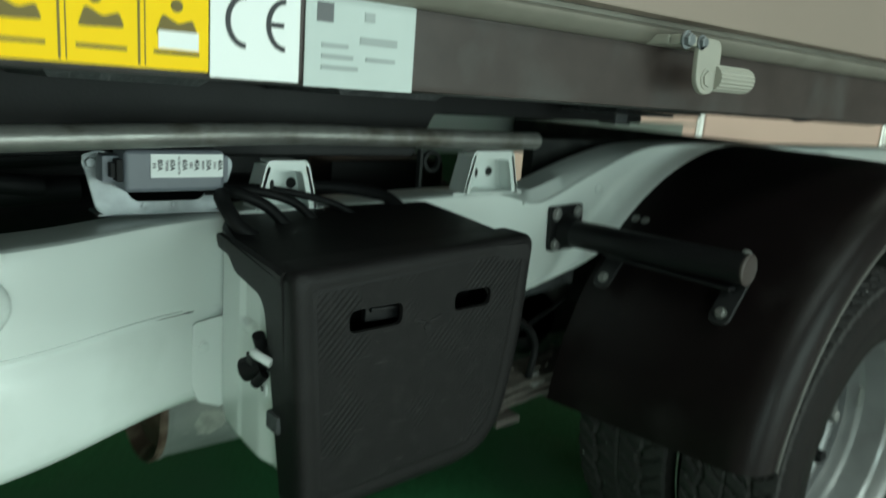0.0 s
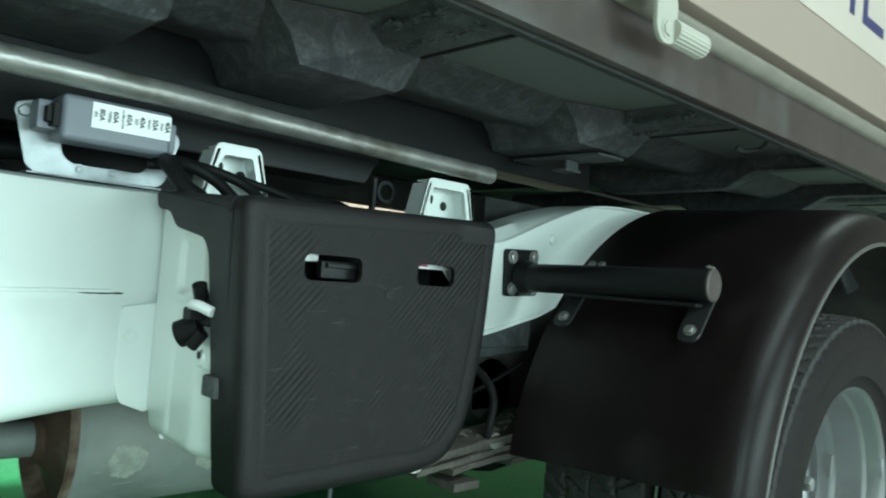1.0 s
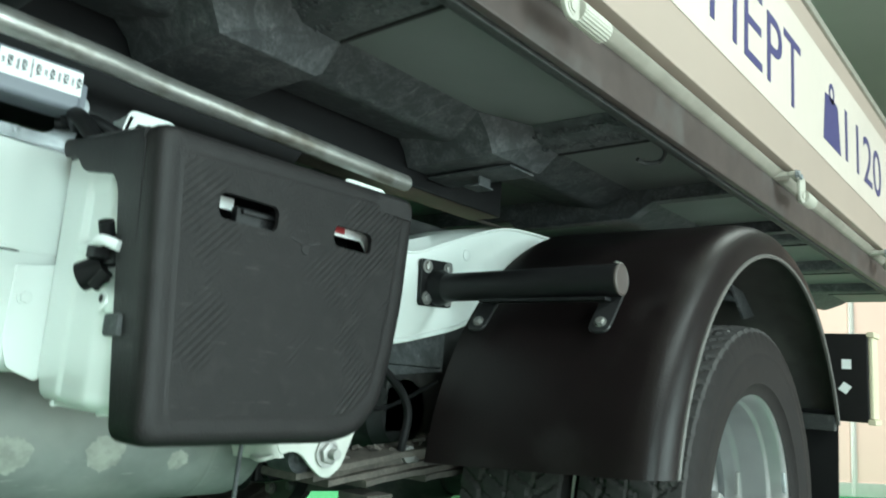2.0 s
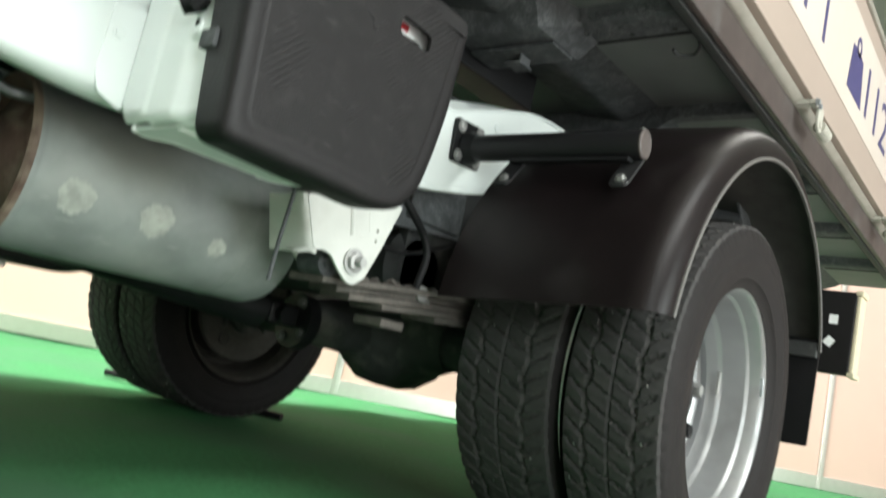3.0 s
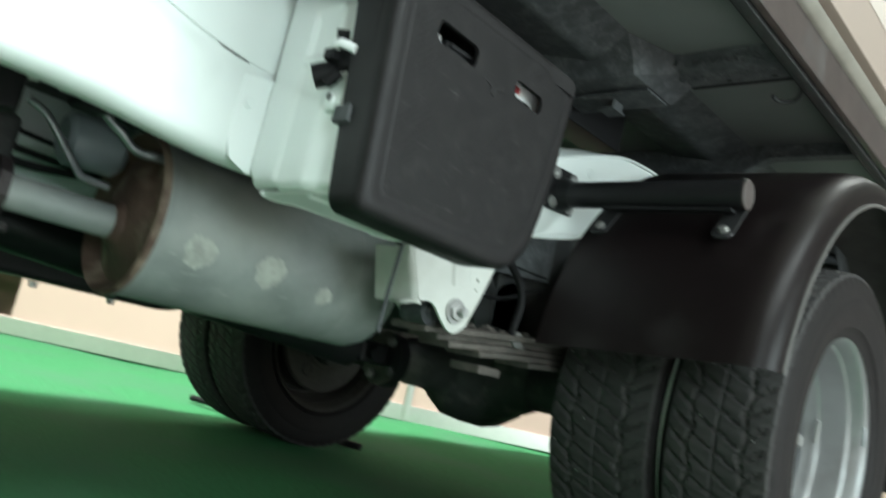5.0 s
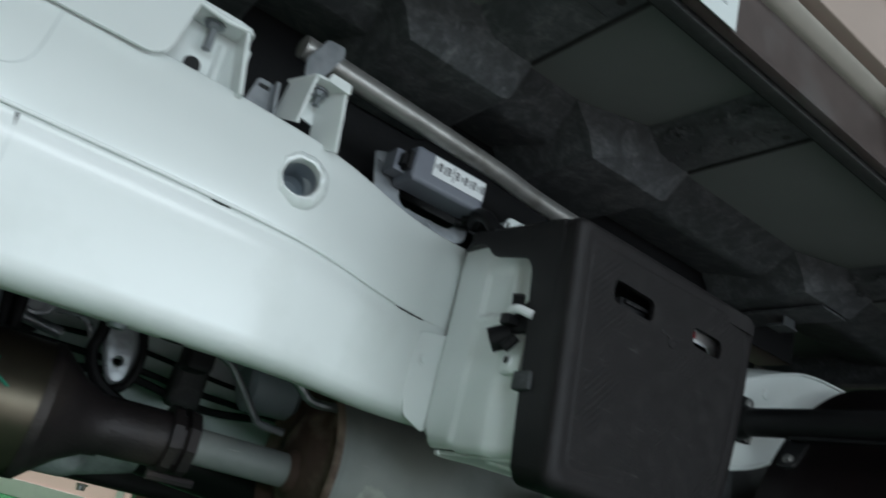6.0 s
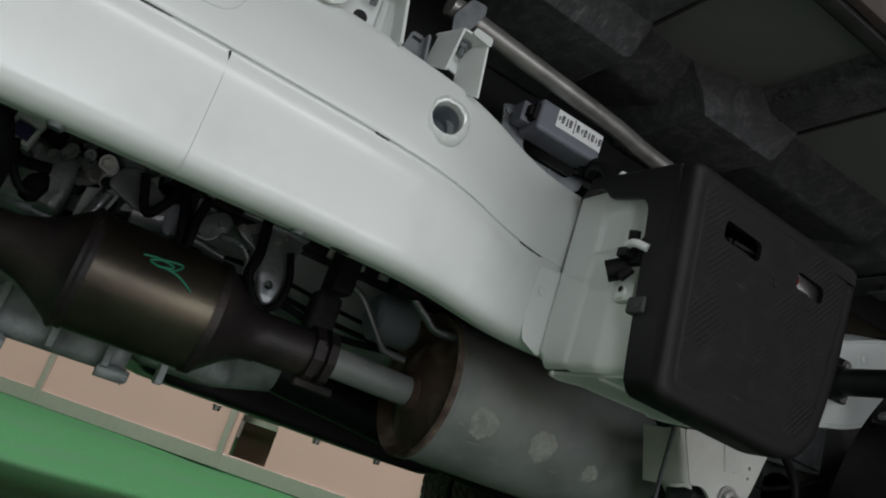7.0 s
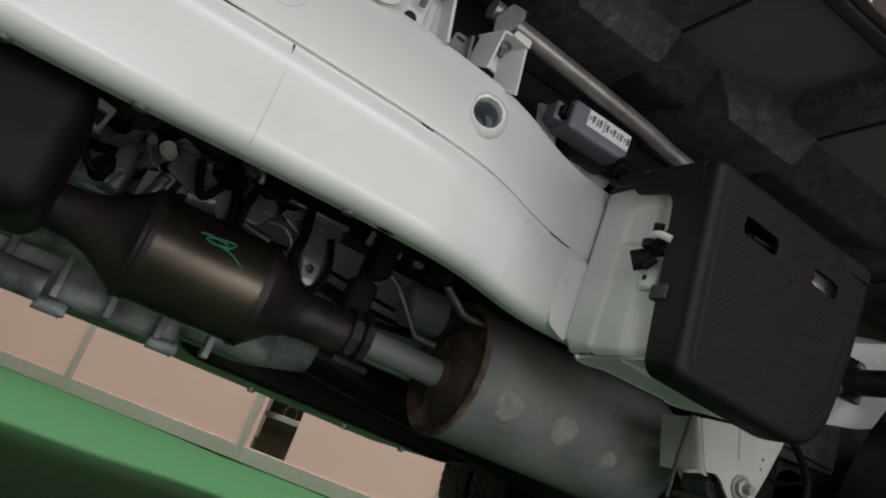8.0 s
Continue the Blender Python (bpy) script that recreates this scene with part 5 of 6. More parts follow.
def on_cat(x, t):
    return (x + 0.014, 1.215 - 0.0798 * math.cos(radians(t)), 0.441 + 0.0798 * math.sin(radians(t)))


part("scribble", tube(curve([on_cat(x, t) for x, t in ((-0.03, 28), (-0.012, 30), (0.01, 27), (-0.005, 22), (-0.02, 25), (0.0, 31), (0.02, 32), (0.012, 24), (-0.002, 23), (0.018, 20), (0.04, 10))], 5), 0.0016, 6), GREEN_INK, cat, "green marker scribble")

# engine and gearbox seen below the rail
gearbox = part("gearbox", join(box(-0.9, 0.05, 1.38, 1.68, 0.33, 0.60, 0.02, 3), box(0.04, 0.22, 1.42, 1.60, 0.36, 0.52, 0.03, 3), lathe([(0.2, 0.07), (0.24, 0.06), (0.3, 0.045), (0.3, 0)], (0, 1.5, 0.43), (1, 0, 0), 24),
                                tube([(-0.6, 1.37, 0.40), (0.0, 1.37, 0.42)], 0.02, 12), tube([(-0.6, 1.36, 0.345), (-0.16, 1.36, 0.345)], 0.025, 12)), GEAR, truck, "dirty cast aluminium gearbox")
for k in range(9):
    x = -0.55 + 0.08 * k
    part("rib", box(x, x + 0.012, 1.355, 1.385, 0.335, 0.50, 0.003), GEAR, gearbox)
for x, z in ((-0.125, 0.322), (-0.3, 0.319), (0.048, 0.330)):
    part("lug", join(tube([(x - 0.04, 1.38, z), (x, 1.38, z)], 0.012, 12), bolt((x, 1.38, z), (1, 0, 0), 0.01, 0.008)), GEAR, gearbox)
engine = part("engine_underside", join(box(-0.9, 0.0, 1.30, 1.75, 0.63, 0.82, 0.02), box(-0.5, -0.12, 1.40, 1.5, 0.54, 0.64, 0.012)), UNDER_DARK, truck, "dark oily engine underside with hoses and brackets")
rnd = random.Random(7)
for k in range(96):
    x, y, z = rnd.uniform(-0.36, 0.08), rnd.uniform(1.30, 1.39), rnd.uniform(0.51, 0.66)
    r = rnd.uniform(0.005, 0.015)
    at = Matrix.Translation((x, y, z)) @ pose(0, 0, 0, rnd.uniform(-14, 14), rnd.choice((0, 0, 90, 30, -35)) + rnd.uniform(-8, 8), rnd.uniform(-20, 20))
    if k % 4 == 0:
        bmx = join(box(-r * 1.8, r * 1.8, -r, r, -r * 1.2, r * 1.2, 0.002), bolt((r, -r, 0), (0, -1, 0), r * 0.4, 0.003))
    elif k % 4 == 1:
        bmx = join(sheet(rounded([(-2.4 * r, -r), (1.2 * r, -1.3 * r), (2.2 * r, 0), (1.0 * r, 1.2 * r), (-2 * r, r)], r * 0.5, 3), at_y(0), 0.004, [circle(r * 0.8, 0, r * 0.45, 12)]), bolt((-r * 1.3, 0, 0), (0, -1, 0), r * 0.4, 0.003))
    elif k % 4 == 2:
        bmx = lathe([(-1.6 * r, 0), (-1.6 * r, r), (-0.8 * r, r), (-0.7 * r, r * 0.8), (-0.4 * r, r * 0.8), (-0.3 * r, r), (r, r), (1.1 * r, r * 0.6), (1.7 * r, r * 0.6), (1.7 * r, 0)], (0, 0, 0), (1, 0.3, 0.2), 14)
    else:
        bmx = tube(curve([(-2.5 * r, 0, -r), (-r, -r, r), (r, 0, 0.5 * r), (2.5 * r, 0, -2 * r)], 4), r * 0.45, 8)
    part("fitting", turned(bmx, at), (OILY, ENGINE, OILY, HOSE, OILY, UNDER, ZINC)[k % 7], engine)
for pts, r in (([(0.135, 1.262, 0.63), (0.142, 1.258, 0.563), (0.139, 1.26, 0.527), (0.158, 1.26, 0.495), (0.20, 1.27, 0.474)], 0.0085), ([(0.19, 1.272, 0.585), (0.203, 1.268, 0.54), (0.197, 1.27, 0.50), (0.17, 1.28, 0.485)], 0.006), ([(0.008, 1.27, 0.61), (0.022, 1.265, 0.567), (0.030, 1.268, 0.525)], 0.0065), ([(0.046, 1.268, 0.61), (0.040, 1.263, 0.568), (0.043, 1.268, 0.53)], 0.0075), ([(0.018, 1.28, 0.60), (0.034, 1.272, 0.56), (0.036, 1.275, 0.52)], 0.005), ([(-0.203, 1.20, 0.560), (-0.198, 1.197, 0.532), (-0.181, 1.2, 0.508), (-0.168, 1.205, 0.504), (-0.158, 1.22, 0.518)], 0.0055), ([(-0.21, 1.27, 0.63), (-0.225, 1.26, 0.58), (-0.2, 1.26, 0.55), (-0.16, 1.27, 0.555)], 0.008),
               ([(0.1, 1.3, 0.50), (0.2, 1.32, 0.515), (0.32, 1.33, 0.50), (0.42, 1.34, 0.51)], 0.006), ([(0.05, 1.33, 0.53), (0.2, 1.34, 0.53), (0.34, 1.36, 0.522), (0.6, 1.38, 0.52)], 0.005),
               ([(0.05, 1.36, 0.55), (0.2, 1.37, 0.56), (0.4, 1.4, 0.55), (0.65, 1.4, 0.55)], 0.004), ([(-0.05, 1.25, 0.60), (-0.03, 1.25, 0.55), (-0.01, 1.25, 0.57), (0.01, 1.26, 0.62)], 0.007)):
    part("hose", tube(curve(pts, 6), r, 10), HOSE, engine)
cast_bracket = part("bracket", join(sheet(rounded([(0.097, 0.590), (0.131, 0.612), (0.168, 0.618), (0.212, 0.618), (0.198, 0.588), (0.201, 0.562), (0.203, 0.524), (0.192, 0.500), (0.176, 0.499), (0.164, 0.512), (0.156, 0.534), (0.147, 0.566), (0.119, 0.577)], 0.007, 4), at_y(1.280), 0.014, [circle(0.178, 0.528, 0.006)], bev=0.003), box(0.100, 0.210, 1.268, 1.290, 0.611, 0.617, 0.002), tube(curve([(0.205, 1.279, 0.600), (0.197, 1.279, 0.575), (0.203, 1.279, 0.53), (0.194, 1.279, 0.502), (0.174, 1.279, 0.500), (0.157, 1.279, 0.535), (0.146, 1.279, 0.57)], 4), 0.0032, 8)), SATIN, engine, "satin grey cast bracket")
for x, z in ((0.109, 0.592), (0.124, 0.597), (0.168, 0.598), (0.178, 0.608)):
    part("bracket_bolt", bolt((x, 1.280, z), (0, -1, 0), 0.0055, 0.006), BOLT, cast_bracket)
part("strap", tube(curve([(0.083, 1.283, 0.568), (0.110, 1.281, 0.570), (0.130, 1.280, 0.558), (0.139, 1.280, 0.536)], 5), 0.0055, 10), SATIN, cast_bracket, "curved bright strap")
part("silver_block", join(sheet(rounded([(0.043, 0.575), (0.060, 0.596), (0.080, 0.606), (0.094, 0.597), (0.092, 0.580), (0.072, 0.554), (0.052, 0.550)], 0.006), at_y(1.285), 0.03, bev=0.003), tube([(0.056, 1.285, 0.566), (0.056, 1.272, 0.566)], 0.009, 14), tube([(0.078, 1.285, 0.585), (0.078, 1.270, 0.585)], 0.007, 12), tube([(0.045, 1.29, 0.548), (0.100, 1.29, 0.540)], 0.008, 12)), SATIN, engine, "bright cast block")
part("claw", sheet(rounded([(-0.053, 0.603), (-0.045, 0.601), (-0.037, 0.588), (-0.012, 0.590), (-0.011, 0.583), (-0.024, 0.570), (-0.046, 0.549), (-0.057, 0.564)], 0.005), at_y(1.276), 0.008, bev=0.002), TUBE_PAINT, engine, "blue-grey curved plate")
part("plate", sheet(rounded([(-0.005, 0.577), (0.012, 0.586), (0.021, 0.560), (0.014, 0.533), (0.002, 0.540)], 0.005), at_y(1.275), 0.006, bev=0.0015), TUBE_PAINT, engine)
part("post", join(tube([(-0.098, 1.283, 0.498), (-0.083, 1.283, 0.560)], 0.010, 14), box(-0.108, -0.086, 1.272, 1.29, 0.494, 0.502, 0.002)), SATIN, engine)
for k in range(14):
    a = 2.4 * k
    part("bright_fitting", turned(join(bolt((0, 0, 0), (0, -1, 0), 0.0045 + 0.0022 * (k % 3), 0.006), lathe([(0, 0.008 + 0.002 * (k % 2)), (0.003, 0.008 + 0.002 * (k % 2)), (0.003, 0)], (0, 0.002, 0), (0, -1, 0), 16)), Matrix.Translation((-0.142 + 0.022 * math.cos(a) + 0.012 * (k % 4), 1.255 + 0.004 * (k % 5), 0.578 + 0.016 * math.sin(a))) @ pose(0, 0, 0, 20 * math.sin(a), 0, 35 * math.cos(a))), BOLT if k % 3 else ZINC, engine)
housing = part("housing", box(-0.36, -0.125, 1.31, 1.40, 0.505, 0.60, 0.014, 3), ENGINE, engine, "ribbed grey housing")
for i in range(7):
    part("rib", box(-0.34 + 0.03 * i, -0.334 + 0.03 * i, 1.303, 1.312, 0.515, 0.59, 0.001), ENGINE, housing)
part("bracket", sheet(rounded([(-0.08, 0.60), (-0.05, 0.61), (0.0, 0.575), (0.0, 0.56), (-0.04, 0.55), (-0.09, 0.57)], 0.008), at_y(1.27), 0.01, bev=0.002), ZINC, engine)
part("plate", box(-0.45, 0.75, 1.40, 1.42, 0.44, 0.63, 0.004), SHIELD, engine, "grey heat shield")
# Made-up dark clutter, sized to block the bright wall behind the rail.
part("dark_filler", join(box(-0.9, 0.80, 1.35, 1.75, 0.62, 0.87, 0.015), tube([(0.1, 1.34, 0.72), (0.7, 1.34, 0.72)], 0.05, 20), box(0.9, 1.2, 1.45, 1.8, 0.66, 0.78, 0.01)), BLACK_METAL, truck, "dark filler added between the rails to block the bright wall behind")
part("damper", join(box(0.262, 0.312, 1.30, 1.34, 0.492, 0.56, 0.012, 3), box(0.272, 0.30, 1.30, 1.335, 0.55, 0.625, 0.008)), WEB, engine, "dark green-grey rubber damper")
for x, z, turn in ((0.228, 0.596, 80), (0.273, 0.590, 10), (0.322, 0.593, 5)):
    part("hanger_pin", turned(tube([(-0.011, 0, 0), (0.011, 0, 0)], 0.0052, 12), Matrix.Translation((x, 1.195, z)) @ pose(0, 0, 0, 0, -turn, 0)), HANGER, engine, "pale steel hanger pin")
part("canister", lathe([(0, 0), (0, 0.03), (0.008, 0.040), (0.075, 0.042), (0.085, 0.034), (0.085, 0)], (0.365, 1.31, 0.552), (1, 0, 0.1), 24), TUBE_PAINT, engine, "blue-grey canister")
part("black_cover", turned(box(-0.75, -0.188, 0.93, 1.16, 0.375, 0.545, 0.03, 4), Matrix.Identity(4)), HOSE, truck, "smooth black plastic cover below the rail")
part("lifting_eye", join(sheet(rounded([(-0.112, 0.505), (-0.085, 0.50), (-0.066, 0.565), (-0.072, 0.592), (-0.098, 0.595), (-0.11, 0.575)], 0.012), at_y(1.29), 0.012, [circle(-0.088, 0.575, 0.010, 20)], bev=0.002), bolt((-0.095, 1.29, 0.53), (0, -1, 0), 0.007)), SHIELD, engine, "grey lug with an eye")
part("gusset_plate", sheet(rounded([(-0.06, 0.545), (0.0, 0.562), (-0.02, 0.575), (-0.03, 0.615), (-0.045, 0.60)], 0.005), at_y(1.29), 0.004), SHIELD, engine)
part("alloy_pipe", join(tube(curve([(-0.5, 1.34, 0.51), (-0.25, 1.34, 0.508), (-0.16, 1.34, 0.505), (-0.11, 1.345, 0.498)], 5), 0.017, 16), lathe([(-0.008, 0.017), (-0.008, 0.023), (0.008, 0.023), (0.008, 0.017)], (-0.17, 1.34, 0.505), (1, 0, 0), 20, True)), ZINC, engine)
part("starter", join(tube([(-0.045, 1.30, 0.552), (0.0, 1.30, 0.562)], 0.023, 20), tube([(0.0, 1.30, 0.562), (0.012, 1.30, 0.565)], 0.017, 20), box(0.016, 0.028, 1.285, 1.31, 0.54, 0.60, 0.003), box(0.034, 0.048, 1.28, 1.30, 0.55, 0.61, 0.004)), ENGINE, engine, "grey cast housing")
tip = Matrix.Translation((-0.203, 1.20, 0.574)) @ pose(0, 0, 0, 0, 10, 0)
plug = part("white_plug", turned(join(box(-0.017, 0.017, -0.004, 0.018, 0.010, 0.022, 0.002), box(-0.017, -0.012, -0.004, 0.018, -0.018, 0.009, 0.001), box(0.012, 0.017, -0.004, 0.018, -0.018, 0.009, 0.001), box(-0.013, 0.013, -0.004, 0.018, -0.018, -0.012, 0.001)), tip), LABEL, engine, "white plug shell")
part("plug_core", turned(box(-0.0118, 0.0118, -0.001, 0.016, -0.0118, 0.0078, 0.002), tip), BLUE_INK, plug, "violet-blue plug core")
part("boot", lathe([(-0.022, 0.008), (-0.016, 0.014), (0.006, 0.015), (0.014, 0.010), (0.02, 0.006), (0.02, 0)], (-0.164, 1.222, 0.518), (0.25, 0.2, 0.9), 20), HOSE, plug, "black rubber boot")
tank = part("fuel_tank", sheet(rounded([(0.10, 0.36), (0.16, 0.345), (0.80, 0.335), (0.87, 0.36), (0.885, 0.42), (0.885, 0.62), (0.10, 0.62)], 0.04, 6), at_y(1.73), 0.45, bev=0.02), BLACK_PLASTIC, truck, "black plastic fuel tank")
for x in (0.3, 0.54, 0.7):
    part("tank_bolt", bolt((x, 1.80, 0.337), (0, 0, -1), 0.008, 0.012), BOLT, tank)
part("rear_beam", box(1.98, 2.04, 0.96, 2.08, 0.79, 0.85, 0.005), UNDER_DARK, truck)

# tail lamp carrier
lamp = part("tail_lamp", box(2.50, 2.55, 0.585, 0.70, 0.52, 0.765, 0.006), BLACK_PLASTIC, truck, "black tail lamp housing with pale edge and two white stickers")
part("lamp_edge", join(box(2.505, 2.57, 0.574, 0.587, 0.53, 0.755, 0.004), box(2.50, 2.58, 0.57, 0.59, 0.515, 0.53, 0.003), box(2.50, 2.58, 0.57, 0.59, 0.755, 0.77, 0.003)), LENS, lamp)
part("sticker", box(2.4985, 2.4995, 0.628, 0.652, 0.665, 0.692, 0), LABEL, lamp)
part("sticker", turned(box(-0.0005, 0.0005, -0.012, 0.012, -0.013, 0.013, 0), Matrix.Translation((2.499, 0.645, 0.612)) @ pose(0, 0, 0, 35, 0, 0)), LABEL, lamp)
part("lamp_arm", box(2.5, 2.55, 0.70, 1.0, 0.70, 0.76, 0.005), BLACK_METAL, lamp)

# flatbed
X0, X1 = -1.2, 3.6
bed = part("flatbed", box(X0, X1, 0.598, 2.44, 0.992, 1.03, 0.002), BED_FLOOR, truck, "flatbed with dusty grey underside and cream side boards")
run = lambda u, v, w: (X0 + w, u, v)
part("side_rail", sheet([(0.590, 0.943), (0.5915, 0.938), (0.598, 0.9365), (0.603, 0.938), (0.6035, 0.945), (0.6035, 0.999), (0.589, 0.999)], run, X1 - X0), BED_RAIL, bed, "grey-brown steel side rail")
part("groove", sheet([(0.597, 0.9995), (0.586, 0.9995), (0.580, 1.003), (0.573, 1.010), (0.571, 1.014), (0.573, 1.017), (0.583, 1.019), (0.583, 1.0235), (0.597, 1.0235)], run, X1 - X0), EXTRUSION, bed, "dull aluminium edge profile")
part("side_board", box(X0, X1, 0.56, 0.585, 1.024, 1.43, 0.003), BED_SIDE, bed, "cream side board")
part("top_profile", box(X0, X1, 0.553, 0.592, 1.43, 1.45, 0.004), EXTRUSION, bed)
stripe = part("stripe", box(X0, X1, 0.5585, 0.5595, 1.114, 1.37, 0), STRIPE, bed, "white film stripe with violet lettering")
part("rail_lip", sheet([(0.6065, 0.939), (0.608, 0.9355), (0.618, 0.935), (0.630, 0.942), (0.632, 0.9455), (0.632, 0.957), (0.6065, 0.956)], run, X1 - X0), WEB, bed, "dark lower flange of the side rail")


def lettering(text, x0, x1, z0, z1, bold):
    c = bpy.data.curves.new("lettering", "FONT")
    c.body, c.size, c.extrude, c.offset = text, 0.2, 0.0003, bold
    c.materials.append(BLUE_INK)
    ob = new("lettering", c)
    bpy.context.view_layer.update()
    xs, zs = [v[0] for v in ob.bound_box], [v[1] for v in ob.bound_box]
    sx, sz = (x1 - x0) / (max(xs) - min(xs)), (z1 - z0) / (max(zs) - min(zs))
    ob.parent = stripe
    ob.matrix_basis = Matrix.Translation((x0, 0.558, z0)) @ pose(0, 0, 0, 90, 0, 0) @ Matrix.Diagonal((sx, sz, 1, 1)) @ Matrix.Translation((-min(xs), -min(zs), 0))
    return ob


lettering("\u041f\u0415P\u0422", 1.235, 1.752, 1.155, 1.306, 0.0)
lettering("1120 \u041a\u0413", 2.15, 2.98, 1.168, 1.312, 0.0)
part("weight_symbol", join(sheet([(1.935, 1.164), (2.10, 1.164), (2.075, 1.28), (2.045, 1.285), (1.99, 1.285), (1.955, 1.28)], at_y(0.5575), 0.001),
                           sheet(circle(2.018, 1.297, 0.026, 24), at_y(0.5575), 0.001, [circle(2.018, 1.297, 0.014, 20)])), BLUE_INK, stripe)


def gusset(x, up=0.0):
    """The flared end of a cross member where it meets the long member; x: its rear face."""
    rows = []
    for y, z, w0, w1 in ((0.70, 0.9642, 0.058, 0.0), (0.80, 0.9636, 0.058, 0.001), (0.828, 0.9625, 0.062, 0.003), (0.866, 0.927, 0.140, 0.006), (0.868, 0.9255, 0.145, 0.005), (1.055, 0.924, 0.150, 0.004)):
        h = 0.99
        z = min(0.965, z + up)
        rows.append([(x - w0 - 0.028 - 0.5 * (0.965 - z), y, h), (x - w0 - 0.015, y, (z + h) / 2), (x - w0, y, z), (x + w1 - 0.012, y, z - 0.001), (x + w1, y, z + 0.006), (x + w1 + 0.3 * (0.965 - z), y, h)])
    return grid(rows, True, True)


def dust(x, seed):
    """Clotted dust hanging at a joint."""
    rnd = random.Random(seed)
    bits = []
    for _ in range(260):
        y = 0.64 + 0.22 * rnd.random() ** 0.8
        r = rnd.uniform(0.0008, 0.0028)
        lay = rnd.uniform(0.035, 0.085)
        bits.append(turned(box(-r * 1.8, r * 1.8, -r, r, -r * 0.7, r * 0.7, r * 0.35, 1), Matrix.Translation((x - lay, y, 0.9632 - 0.16 * max(0, y - 0.82) + 0.35 * (lay - 0.045 if lay > 0.045 else 0) - r * 0.2)) @ pose(0, 0, 0, rnd.uniform(-30, 30), rnd.uniform(-30, 30), rnd.uniform(0, 180))))
    return join(*bits)


across = lambda u, v, w: (u, 0.60 + w, v)
for x in (0.11, 0.411, 0.716, 1.24, 2.18, 2.66, 3.14):
    c = part("cross_member", sheet([(x, 0.9915), (x, 0.967), (x - 0.003, 0.965), (x - 0.058, 0.964), (x - 0.070, 0.970), (x - 0.085, 0.9915)], across, 1.84), UNDER, bed, "dusty folded cross member")
    if x < 2:
        part("gusset", gusset(x, 0.006 if x > 1 else 0.0), UNDER, c)
    # Dark strip in place of the shadow line at the flange's rear edge.
    part("seam_gap_shade", box(x - 0.001, x + 0.0035, 0.634, 0.83, 0.9625, 0.972, 0.0005), DARK, c, "dark strip painted as the shade behind the flange")
    if x == 1.24:
        part("foot", join(box(1.164, 1.196, 0.944, 0.949, 0.904, 0.960, 0.0015), box(1.160, 1.202, 0.942, 0.978, 0.9015, 0.9055, 0.001), box(1.14, 1.212, 0.862, 1.05, 0.9205, 0.9245, 0.001), box(1.168, 1.192, 0.949, 0.975, 0.925, 0.958, 0.003)), UNDER, c)
    if x in (0.716, 1.24):
        tagged(part("clotted_dust", dust(x, int(100 * x)), UNDER, c), kind="stuff")
    for y in (0.672, 0.752):
        part("drill_hole", lathe([(0, 0), (0, 0.0055)], (x - 0.018, y, 0.9635), (0, 0, -1), 14), DARK, c)


def outrigger(x):
    """A deep pressed web with a rolled lower flange, hung under the floor near the wheels."""
    low = [(0.634, 0.966), (0.795, 0.966), (0.822, 0.963), (0.848, 0.948), (0.868, 0.936), (0.89, 0.932), (0.99, 0.931), (1.15, 0.931), (1.19, 0.945), (1.22, 0.952), (1.82, 0.952)]
    o = part("cross_member", sheet(low + [(1.82, 0.9915), (0.634, 0.9915)], at_x(x), 0.004), UNDER, bed, "dark pressed cross member with a rolled lower flange")
    edge = curve([(y, 0.0, z) for y, z in low], 4)
    part("flange", grid([[(x - 0.001, p.x, p.z + 0.003), (x - 0.003, p.x, p.z), (x - 0.001, p.x, p.z - 0.003), (x + 0.028, p.x, p.z - 0.003), (x + 0.028, p.x, p.z)] for p in edge], True, True), UNDER, o)
    return o


for x in (1.61, 2.0):
    outrigger(x)
part("long_member", sheet([(0.868, 0.9915), (0.882, 0.984), (0.92, 0.969), (0.938, 0.9625), (0.947, 0.960), (0.960, 0.9605), (0.985, 0.966), (1.058, 0.978), (1.058, 0.9915)], run, X1 - X0), UNDER, bed, "dusty long member")
part("sealant_bead", tube(curve([(X0 + 0.2 * k, 0.615 + 0.004 * math.sin(5.1 * k), 0.9905) for k in range(25)], 3), 0.009, 8), UNDER_DARK, bed, "dark lumpy sealant bead")
# Two dark strips draw the shadow lines along the side rail.
part("rail_shade", box(X0, X1, 0.6036, 0.6064, 0.943, 0.955, 0.0005), DARK, bed, "dark strip painted as the shade under the side rail")
part("rail_shade", box(X0, X1, 0.633, 0.638, 0.949, 0.961, 0.0005), DARK, bed, "dark strip painted as the shade beside the side rail")
part("sub_frame", sheet([(X0, 0.832), (0.82, 0.832), (0.86, 0.90), (1.39, 0.90), (1.39, 0.99), (X0, 0.99)], at_y(1.06), 0.08, bev=0.004), BLACK_METAL, bed, "dark tipping sub-frame")
part("sub_frame", box(X0, 2.9, 1.9, 1.98, 0.90, 0.99, 0.006), UNDER_DARK, bed)
part("brake_line", tube([(1.45, 1.19, 0.924), (1.6, 1.197, 0.929), (2.0, 1.22, 0.93)], 0.004, 10), WORN, truck, "thin tan pipe above the rail")
part("tipping_cylinder", join(tube([(0.67, 1.20, 0.98), (0.68, 1.20, 0.83)], 0.03, 20), box(0.62, 0.72, 1.15, 1.25, 0.955, 0.99, 0.004)), BLACK_METAL, truck, "dark hydraulic post")
